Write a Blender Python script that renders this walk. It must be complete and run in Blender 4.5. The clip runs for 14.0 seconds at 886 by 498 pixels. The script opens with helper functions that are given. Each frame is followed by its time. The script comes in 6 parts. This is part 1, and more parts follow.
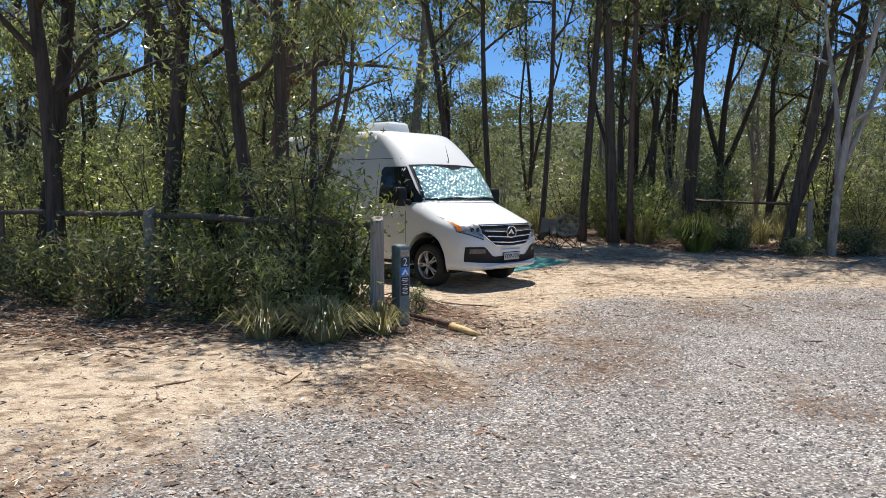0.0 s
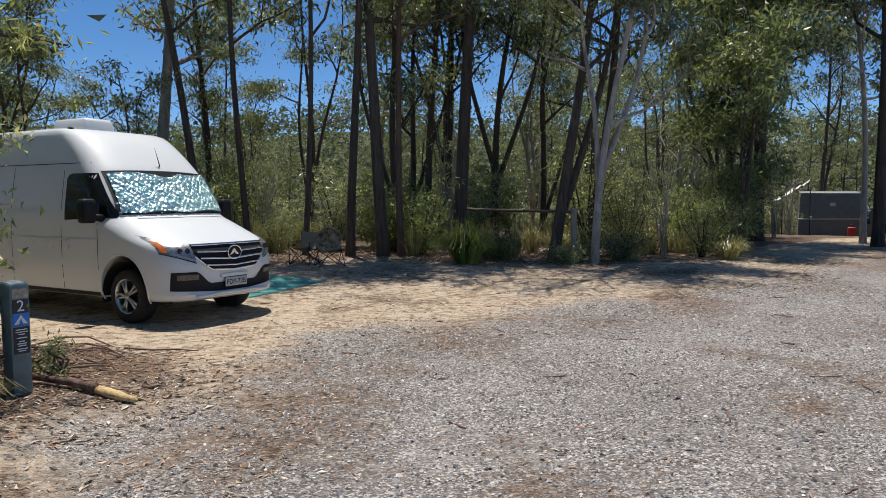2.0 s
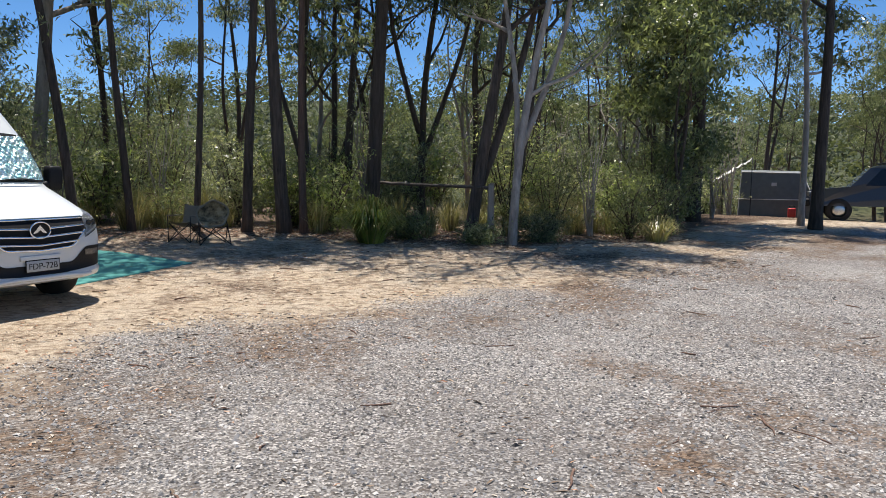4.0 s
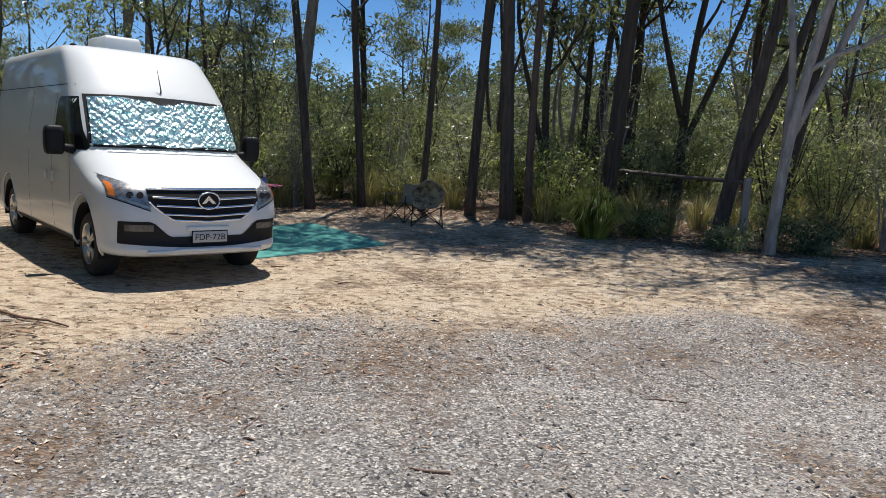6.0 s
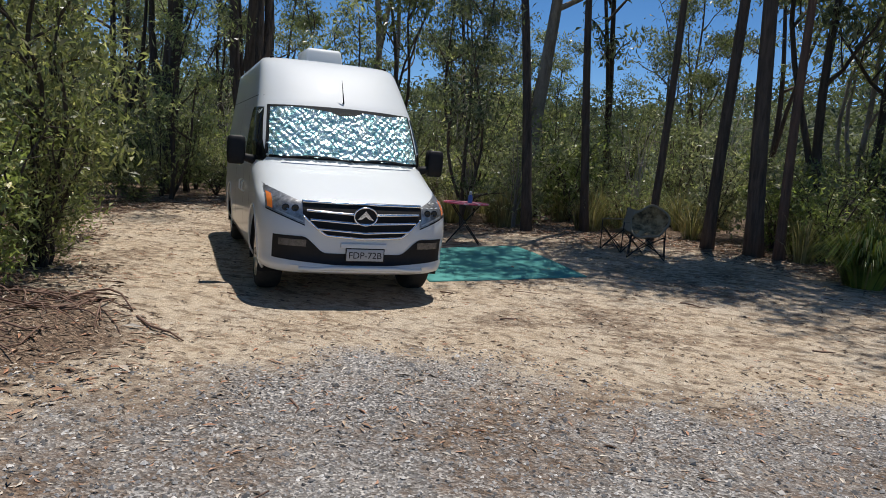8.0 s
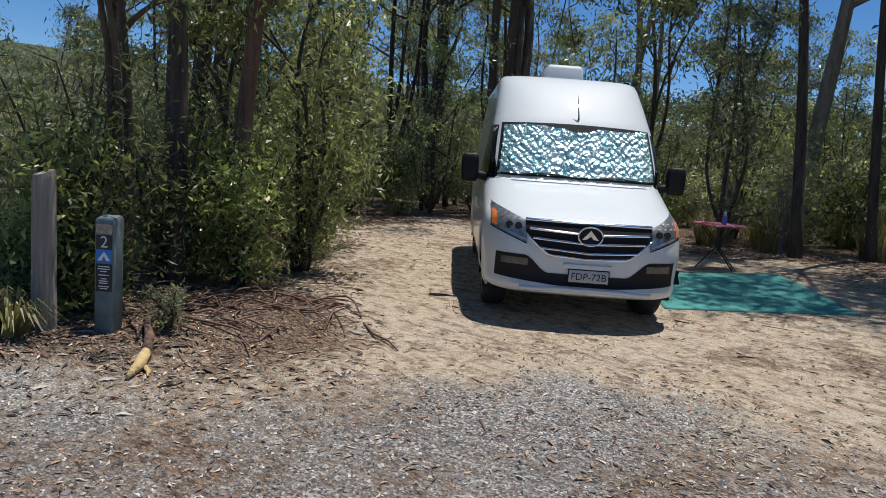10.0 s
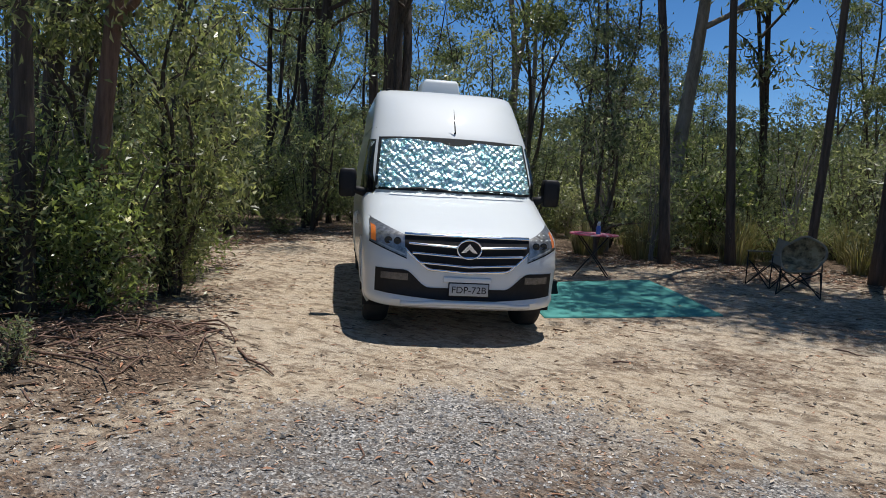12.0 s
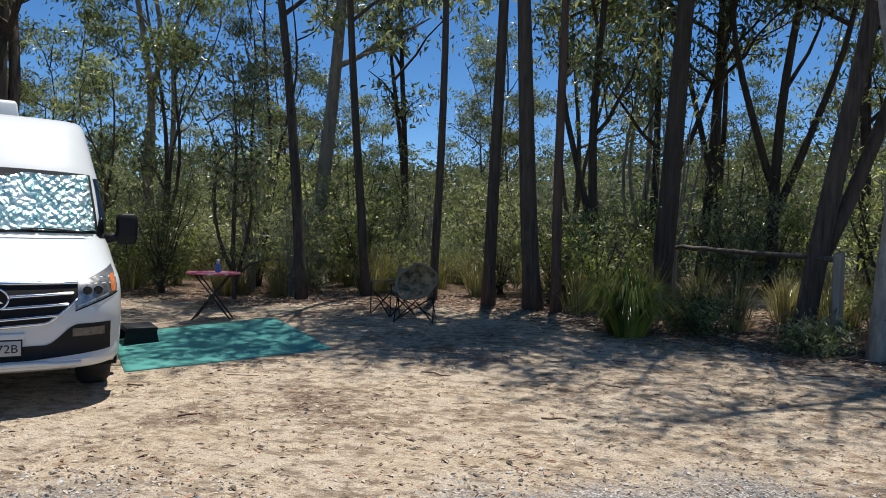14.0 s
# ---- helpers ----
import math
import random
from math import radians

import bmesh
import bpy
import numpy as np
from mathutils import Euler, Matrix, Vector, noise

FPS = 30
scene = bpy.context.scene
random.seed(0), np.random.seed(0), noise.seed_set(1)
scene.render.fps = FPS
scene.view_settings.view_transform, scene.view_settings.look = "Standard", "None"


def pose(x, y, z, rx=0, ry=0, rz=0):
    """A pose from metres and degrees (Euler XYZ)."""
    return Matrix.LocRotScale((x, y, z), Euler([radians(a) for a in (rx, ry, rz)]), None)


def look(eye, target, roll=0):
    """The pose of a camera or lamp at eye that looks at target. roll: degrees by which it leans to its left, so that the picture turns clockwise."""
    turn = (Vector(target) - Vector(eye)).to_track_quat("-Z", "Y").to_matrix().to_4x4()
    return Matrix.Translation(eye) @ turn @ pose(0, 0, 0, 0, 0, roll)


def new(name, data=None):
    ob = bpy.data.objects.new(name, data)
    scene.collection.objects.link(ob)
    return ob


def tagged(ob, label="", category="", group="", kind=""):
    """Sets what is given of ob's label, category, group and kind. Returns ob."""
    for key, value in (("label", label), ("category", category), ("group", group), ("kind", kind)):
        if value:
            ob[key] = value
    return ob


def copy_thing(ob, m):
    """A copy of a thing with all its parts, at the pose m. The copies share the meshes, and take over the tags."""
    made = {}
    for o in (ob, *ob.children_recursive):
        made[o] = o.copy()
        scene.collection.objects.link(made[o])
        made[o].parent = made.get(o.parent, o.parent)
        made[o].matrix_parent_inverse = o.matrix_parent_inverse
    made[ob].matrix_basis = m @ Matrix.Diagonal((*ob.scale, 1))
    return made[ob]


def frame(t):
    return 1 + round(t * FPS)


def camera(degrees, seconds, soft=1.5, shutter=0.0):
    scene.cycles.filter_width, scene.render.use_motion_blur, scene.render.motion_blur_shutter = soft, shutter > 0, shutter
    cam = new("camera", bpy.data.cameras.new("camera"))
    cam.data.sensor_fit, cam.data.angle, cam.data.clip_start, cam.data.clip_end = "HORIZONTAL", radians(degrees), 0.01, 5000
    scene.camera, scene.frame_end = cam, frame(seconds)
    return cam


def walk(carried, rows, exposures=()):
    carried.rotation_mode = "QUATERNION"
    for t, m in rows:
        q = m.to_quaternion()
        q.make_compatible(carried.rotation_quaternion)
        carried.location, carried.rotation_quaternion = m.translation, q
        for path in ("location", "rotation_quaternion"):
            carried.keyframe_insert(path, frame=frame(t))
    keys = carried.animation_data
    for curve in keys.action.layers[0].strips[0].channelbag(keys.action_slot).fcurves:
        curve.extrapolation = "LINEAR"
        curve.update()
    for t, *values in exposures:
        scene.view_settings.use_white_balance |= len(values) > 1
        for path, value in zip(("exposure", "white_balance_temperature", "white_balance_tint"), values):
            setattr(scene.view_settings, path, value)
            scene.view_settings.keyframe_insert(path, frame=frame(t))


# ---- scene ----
cam = camera(63.4, 14.0, soft=0.8)
METRES, EYE, TILT, LEAN, TURN = 9.4, 1.505, 0.0, 0.0, 0.0
ROWS = [
    (0.0, 0.0, 0.0, 0.0, 0.02, -4.23, -0.26),
    (0.5, 0.0259, 0.0492, -0.0033, -7.33, -3.97, 0.07),
    (1.0, 0.0536, 0.0999, -0.0004, -9.67, -3.56, 0.54),
    (1.5, 0.0878, 0.1397, 0.0023, -12.67, -3.47, 0.63),
    (2.0, 0.133, 0.174, 0.0024, -15.45, -3.5, 0.52),
    (2.5, 0.1675, 0.2144, 0.0024, -17.62, -3.58, 0.34),
    (2.7, 0.182, 0.2309, 0.0026, -18.3, -3.6, 0.3),
    (3.75, 0.271, 0.288, 0.0032, -19.0, -5.2, -0.4),
    (4.8, 0.3595, 0.3415, 0.0038, -13.2, -6.6, -1.1),
    (5.0, 0.374, 0.3595, 0.0036, -10.61, -6.77, -1.23),
    (5.5, 0.402, 0.3986, 0.0043, -3.78, -6.94, -2.12),
    (6.0, 0.4322, 0.4333, 0.0043, 3.52, -7.45, -2.98),
    (6.5, 0.4507, 0.4723, 0.0035, 7.87, -7.55, -3.97),
    (7.0, 0.4754, 0.5071, 0.0042, 11.25, -7.41, -4.59),
    (7.5, 0.5013, 0.5411, 0.0083, 16.24, -7.4, -4.35),
    (8.0, 0.5073, 0.5801, 0.0055, 24.9, -7.14, -4.32),
    (8.5, 0.5189, 0.6062, 0.0072, 37.15, -7.59, -4.41),
    (8.7, 0.5236, 0.6118, 0.0073, 40.85, -7.5, -4.4),
    (9.75, 0.529, 0.62, 0.0085, 46.2, -7.4, -4.2),
    (10.8, 0.531, 0.6262, 0.0098, 42.4, -7.1, -3.9),
    (11.0, 0.5303, 0.6275, 0.0102, 41.13, -7.07, -3.79),
    (11.5, 0.5287, 0.6315, 0.01, 38.49, -6.79, -3.45),
    (12.0, 0.5287, 0.6367, 0.0084, 36.88, -5.54, -3.36),
    (12.5, 0.5496, 0.6492, 0.014, 35.15, -2.54, -3.15),
    (13.0, 0.5674, 0.6712, 0.012, 30.07, -1.12, -2.31),
    (13.5, 0.5764, 0.7106, 0.0086, 22.13, -1.2, -1.76),
    (14.0, 0.6093, 0.7444, 0.0039, 12.8, -1.29, -1.56),
]
walk(cam, [(t, pose(0, 0, EYE, TILT, LEAN, TURN) @ pose(METRES * x, METRES * y, METRES * z, 90 + pitch, roll, yaw)) for t, x, y, z, yaw, pitch, roll in ROWS],
     [(0.0, 0.5, 6800, 12), (0.5, 0.26, 6800, 12), (1.5, 0.14, 6800, 12), (2.7, 0.18, 6750, 12), (3.8, 0.36, 6750, 12), (5.0, 0.5, 6750, 12), (5.7, 0.38, 6750, 11), (6.5, 0.02, 6700, 11), (7.5, -0.04, 6650, 11),
      (8.7, -0.08, 6500, 11), (11.0, -0.1, 6400, 10), (12.2, -0.1, 6400, 10), (13.0, 0.02, 6500, 10), (14.0, 0.18, 6600, 10)])

# ---- daylight ----
SUN_EL = radians(76.5)
world = bpy.data.worlds.new("sky")
scene.world = world
world.use_nodes = True
wn = world.node_tree.nodes
sky = wn.new("ShaderNodeTexSky")
sky.sky_type = "NISHITA"
sky.sun_disc = False
sky.sun_elevation = SUN_EL
sky.sun_rotation = 0.0
sky.altitude = 3500
sky.air_density = 1.0
sky.dust_density = 0.0
sky.ozone_density = 3.5
wn["Background"].inputs["Strength"].default_value = 0.115
deep = wn.new("ShaderNodeHueSaturation")
deep.inputs["Saturation"].default_value = 1.22
world.node_tree.links.new(sky.outputs[0], deep.inputs["Color"])
world.node_tree.links.new(deep.outputs[0], wn["Background"].inputs["Color"])
sun_data = bpy.data.lights.new("sun", "SUN")
sun_data.energy, sun_data.angle, sun_data.color = 5.0, radians(0.55), (1.0, 0.965, 0.91)
sun = new("sun", sun_data)
sun.matrix_world = look((0, 60 * math.cos(SUN_EL), 60 * math.sin(SUN_EL)), (0, 0, 0))


# ---- materials ----
def mat(name):
    m = bpy.data.materials.new(name)
    m.use_nodes = True
    n, l = m.node_tree.nodes, m.node_tree.links
    return m, n, l, n["Principled BSDF"]


def ramp(n, l, fac, stops):
    r = n.new("ShaderNodeValToRGB")
    e = r.color_ramp.elements
    while len(e) < len(stops):
        e.new(0.5)
    for k, (p, c) in enumerate(stops):
        e[k].position, e[k].color = p, (*c, 1)
    l.new(fac, r.inputs[0])
    return r.outputs[0]


def noise_tex(n, l, scale, detail=4, rough=0.6, vec=None):
    t = n.new("ShaderNodeTexNoise")
    t.inputs["Scale"].default_value, t.inputs["Detail"].default_value, t.inputs["Roughness"].default_value = scale, detail, rough
    if vec is not None:
        l.new(vec, t.inputs["Vector"])
    return t.outputs[0]


def mixc(n, l, fac, a, b, mode="MIX"):
    x = n.new("ShaderNodeMix")
    x.data_type, x.blend_type = "RGBA", mode
    for sock, v in ((x.inputs[0], fac), (x.inputs[6], a), (x.inputs[7], b)):
        if isinstance(v, (int, float)):
            sock.default_value = v
        elif isinstance(v, tuple):
            sock.default_value = (*v, 1)
        else:
            l.new(v, sock)
    return x.outputs[2]


def bump(n, l, b, height, strength=0.4, dist=0.01):
    k = n.new("ShaderNodeBump")
    k.inputs["Strength"].default_value, k.inputs["Distance"].default_value = strength, dist
    l.new(height, k.inputs["Height"])
    l.new(k.outputs[0], b.inputs["Normal"])


def obj_vec(n, stretch=None, l=None):
    t = n.new("ShaderNodeTexCoord")
    if stretch is None:
        return t.outputs["Object"]
    mp = n.new("ShaderNodeMapping")
    mp.inputs["Scale"].default_value = stretch
    l.new(t.outputs["Object"], mp.inputs["Vector"])
    return mp.outputs[0]


def plain(name, col, rough=0.5, metal=0.0, var=0.12, scale=8.0, bumps=0.0, coat=0.0):
    """A surface with a mild two-scale variation."""
    m, n, l, b = mat(name)
    v = obj_vec(n)
    a = noise_tex(n, l, scale, 5, 0.6, v)
    lo, hi = tuple(c * (1 - var) for c in col), tuple(min(1, c * (1 + var)) for c in col)
    l.new(ramp(n, l, a, [(0.3, lo), (0.7, hi)]), b.inputs["Base Color"])
    f = noise_tex(n, l, scale * 7, 3, 0.5, v)
    r = n.new("ShaderNodeMapRange")
    r.inputs["To Min"].default_value, r.inputs["To Max"].default_value = max(0.02, rough - 0.08), min(1, rough + 0.08)
    l.new(f, r.inputs["Value"])
    l.new(r.outputs[0], b.inputs["Roughness"])
    b.inputs["Metallic"].default_value = metal
    b.inputs["Coat Weight"].default_value = coat
    if bumps:
        bump(n, l, b, f, bumps, 0.004)
    return m


def bark(name, dark, light, streak=(9, 9, 0.9)):
    m, n, l, b = mat(name)
    v = obj_vec(n, streak, l)
    a = noise_tex(n, l, 2.2, 8, 0.65, v)
    big = noise_tex(n, l, 1.1, 3, 0.5, obj_vec(n))
    c1 = ramp(n, l, a, [(0.32, dark), (0.68, light)])
    info = n.new("ShaderNodeObjectInfo")
    c2 = mixc(n, l, ramp(n, l, big, [(0.4, (0, 0, 0)), (0.65, (0.55, 0.55, 0.55))]), c1, tuple(0.5 * (p + q) * 1.3 for p, q in zip(dark, light)))
    tone = n.new("ShaderNodeMapRange")
    tone.inputs["To Min"].default_value, tone.inputs["To Max"].default_value = 0.75, 1.2
    l.new(info.outputs["Random"], tone.inputs["Value"])
    l.new(mixc(n, l, 1.0, c2, tone.outputs[0], "MULTIPLY"), b.inputs["Base Color"])
    b.inputs["Roughness"].default_value = 0.9
    bump(n, l, b, a, 0.9, 0.03)
    return m


def foliage(name, cols, trans=0.52, rough=0.33):
    """Leaves: each island its own tint, some light through the blade."""
    m, n, l, b = mat(name)
    g = n.new("ShaderNodeNewGeometry")
    info = n.new("ShaderNodeObjectInfo")
    k = len(cols) - 1
    c = ramp(n, l, g.outputs["Random Per Island"], [(i / k, col) for i, col in enumerate(cols)])
    hs = n.new("ShaderNodeHueSaturation")
    mr = n.new("ShaderNodeMapRange")
    mr.inputs["To Min"].default_value, mr.inputs["To Max"].default_value = 0.75, 1.3
    l.new(info.outputs["Random"], mr.inputs["Value"])
    l.new(mr.outputs[0], hs.inputs["Value"])
    clump = ramp(n, l, noise_tex(n, l, 2.6, 3, 0.6, obj_vec(n)), [(0.36, (0.6, 0.62, 0.62)), (0.64, (1.65, 1.62, 1.5))])
    l.new(mixc(n, l, 1.0, c, clump, "MULTIPLY"), hs.inputs["Color"])
    l.new(hs.outputs[0], b.inputs["Base Color"])
    b.inputs["Roughness"].default_value = rough
    tr = n.new("ShaderNodeBsdfTranslucent")
    l.new(mixc(n, l, 1.0, hs.outputs[0], (0.97, 1.0, 0.55), "MULTIPLY"), tr.inputs["Color"])
    ms = n.new("ShaderNodeMixShader")
    ms.inputs[0].default_value = trans
    l.new(b.outputs[0], ms.inputs[1])
    l.new(tr.outputs[0], ms.inputs[2])
    l.new(ms.outputs[0], n["Material Output"].inputs["Surface"])
    return m


BARK_DARK = bark("ironbark", (0.026, 0.019, 0.014), (0.125, 0.094, 0.074))
BARK_RED = bark("stringybark", (0.09, 0.05, 0.035), (0.24, 0.15, 0.11))
BARK_PALE = bark("scribbly_bark", (0.16, 0.13, 0.11), (0.46, 0.41, 0.36), (4, 4, 1.2))
BARK_GREY = bark("weathered_wood", (0.14, 0.12, 0.10), (0.38, 0.34, 0.29), (14, 14, 0.8))
LEAF_GUM = foliage("gum_leaves", [(0.085, 0.108, 0.063), (0.15, 0.182, 0.112), (0.24, 0.27, 0.18), (0.36, 0.36, 0.26)])
LEAF_OLIVE = foliage("olive_leaves", [(0.12, 0.145, 0.075), (0.22, 0.25, 0.13), (0.32, 0.35, 0.20), (0.45, 0.43, 0.28)], 0.58)
LEAF_DARK = foliage("dark_leaves", [(0.08, 0.10, 0.057), (0.14, 0.17, 0.092), (0.235, 0.255, 0.15)])
LEAF_FAR = foliage("far_leaves", [(0.06, 0.074, 0.045), (0.10, 0.116, 0.07), (0.15, 0.16, 0.10)], 0.35, 0.75)
LEAF_LIGHT = foliage("light_leaves", [(0.12, 0.16, 0.06), (0.22, 0.27, 0.11), (0.35, 0.39, 0.19)])
LEAF_GREY = foliage("grey_leaves", [(0.15, 0.17, 0.11), (0.25, 0.275, 0.185), (0.37, 0.39, 0.28), (0.48, 0.47, 0.36)], 0.55)
LEAF_GRASS = foliage("tussock_blades", [(0.12, 0.16, 0.03), (0.22, 0.28, 0.05), (0.34, 0.36, 0.09), (0.3, 0.26, 0.1)], 0.3)
LEAF_DRYGRASS = foliage("dry_tussock_blades", [(0.28, 0.23, 0.13), (0.19, 0.20, 0.09), (0.46, 0.40, 0.26)], 0.35)
FLOWERS = foliage("cream_flowers", [(0.6, 0.55, 0.35), (0.75, 0.72, 0.55)], 0.3, 0.7)


# ---- mesh building ----
class Mesh:
    """Collects vertices and faces of one part."""

    def __init__(self):
        self.v, self.f = [], []

    def tube(self, pts, radii, sides=7, cap=True):
        base = len(self.v)
        pts = [Vector(p) for p in pts]
        for i, p in enumerate(pts):
            d = (pts[min(i + 1, len(pts) - 1)] - pts[max(i - 1, 0)]).normalized()
            side = d.cross(Vector((0.31, 0.95, 0.05)))
            if side.length < 0.05:
                side = d.cross(Vector((1, 0, 0)))
            side.normalize()
            up = side.cross(d)
            for k in range(sides):
                a = 2 * math.pi * k / sides
                self.v.append(p + (side * math.cos(a) + up * math.sin(a)) * radii[i])
        for i in range(len(pts) - 1):
            for k in range(sides):
                k2 = (k + 1) % sides
                self.f.append((base + i * sides + k, base + i * sides + k2, base + (i + 1) * sides + k2, base + (i + 1) * sides + k))
        if cap:
            self.f.append(tuple(base + k for k in range(sides))[::-1])
            self.f.append(tuple(base + (len(pts) - 1) * sides + k for k in range(sides)))

    def leaf(self, p, d, up, length, width):
        """A folded blade of two triangles."""
        b = len(self.v)
        s = d.cross(up)
        s = s.normalized() if s.length > 1e-4 else Vector((1, 0, 0))
        n = s.cross(d)
        self.v += [p, p + d * (length * 0.45) + s * (width * 0.5) + n * (width * 0.2), p + d * length - n * (length * 0.08), p + d * (length * 0.45) - s * (width * 0.5) + n * (width * 0.2)]
        self.f += [(b, b + 1, b + 2), (b, b + 2, b + 3)]

    def sliver(self, p, d, up, length, width):
        """A small far leaf of one triangle."""
        b = len(self.v)
        s = d.cross(up)
        s = s.normalized() if s.length > 1e-4 else Vector((1, 0, 0))
        self.v += [p, p + d * (length * 0.5) + s * width, p + d * length]
        self.f.append((b, b + 1, b + 2))

    def box(self, c, size, m=None):
        b = len(self.v)
        m = m or Matrix.Identity(4)
        for dx in (-0.5, 0.5):
            for dy in (-0.5, 0.5):
                for dz in (-0.5, 0.5):
                    self.v.append(m @ Vector((c[0] + dx * size[0], c[1] + dy * size[1], c[2] + dz * size[2])))
        for q in ((0, 1, 3, 2), (4, 6, 7, 5), (0, 4, 5, 1), (2, 3, 7, 6), (0, 2, 6, 4), (1, 5, 7, 3)):
            self.f.append(tuple(b + k for k in q))

    def data(self, name, material, smooth=True):
        me = bpy.data.meshes.new(name)
        me.from_pydata([tuple(v) for v in self.v], [], self.f)
        me.materials.append(material)
        if smooth:
            me.shade_smooth()
        me.update()
        return me


def part(name, m, material, parent=None, label="", smooth=True, bevel=0.0):
    """One mesh part under its thing; m is a Mesh or a bmesh."""
    if isinstance(m, Mesh):
        me = m.data(name, material, smooth)
    else:
        me = bpy.data.meshes.new(name)
        m.to_mesh(me)
        m.free()
        me.materials.append(material)
        if smooth:
            me.shade_smooth()
    if bevel:
        bm = bmesh.new()
        bm.from_mesh(me)
        bmesh.ops.remove_doubles(bm, verts=bm.verts, dist=1e-5)
        sharp = [e for e in bm.edges if len(e.link_faces) == 2 and e.calc_face_angle(0) > 0.6]
        bmesh.ops.bevel(bm, geom=sharp, offset=bevel, segments=2, affect="EDGES", profile=0.5)
        bm.to_mesh(me)
        bm.free()
    ob = new(name, me)
    if parent is not None:
        ob.parent = parent
    if label:
        ob["label"] = label
    return ob


def smooth01(t):
    t = min(1.0, max(0.0, t))
    return t * t * (3 - 2 * t)


# ---- ground ----
def height(x, y):
    """The lie of the land: a flat road, the site rising gently away, a valley and a wooded ridge beyond."""
    q = y - 12.0
    h = 0.047 * 0.5 * (q + math.sqrt(q * q + 0.5)) * (0.35 + 0.65 * smooth01((x + 1.6) / 2.6))
    h = 0.45 * math.tanh(h / 0.45)
    h = max(h, 0.125 * smooth01((0.35 - x) / 0.85) * smooth01((y - 2.0) / 5.0) * (0.3 + 0.7 * smooth01((10.8 - y) / 2.2)))
    r = math.hypot(x - 4, y - 8)
    if r > 20:
        h += -2.2 * smooth01((r - 20) / 30)
        if y > 8:
            h += 24 * smooth01((r - 55) / 170) * (0.8 + 0.2 * math.sin(x * 0.021 + 0.6) + 0.1 * math.sin(x * 0.053))
        else:
            h += 6 * smooth01((r - 60) / 200)
    return h + 0.012 * noise.noise((x * 0.9, y * 0.9, 0.3)) + 0.02 * noise.noise((x * 0.25, y * 0.25, 4.0))


ROAD_EDGE = [(-30, -4), (-8, 1.2), (-1.6, 3.8), (0.07, 5.6), (1.2, 8.0), (1.7, 9.1), (2.5, 9.8), (4.2, 10.3), (6.5, 11.2), (10.5, 12.8), (13.0, 14.2), (20, 17.4), (60, 30)]
CLEARING = [(-60, 4), (-9, 7.2), (-4, 6.9), (-1.5, 6.7), (-0.95, 7.3), (-1.4, 8.8), (-2.0, 10.2), (-6.6, 13.6), (-7.6, 18.2), (-2.5, 20.0), (0.3, 18.8), (3.6, 19.2), (5.2, 18.4), (6.0, 17.4), (8.5, 16.2), (12.4, 16.9), (16.5, 19.0), (30, 26)]


def side_of(line, x, y):
    """Signed distance to a polyline that runs left to right: positive beyond it."""
    best, sign = 1e9, 1
    for (ax, ay), (bx, by) in zip(line, line[1:]):
        dx, dy = bx - ax, by - ay
        t = min(1, max(0, ((x - ax) * dx + (y - ay) * dy) / (dx * dx + dy * dy)))
        ex, ey = x - ax - t * dx, y - ay - t * dy
        d = math.hypot(ex, ey)
        if d < best:
            best, sign = d, (1 if dx * (y - ay) - dy * (x - ax) > 0 else -1)
    return best * sign


def inside_site(x, y):
    """How far a spot lies outside the cleared ground (positive: in the bush)."""
    return side_of(CLEARING, x, y)


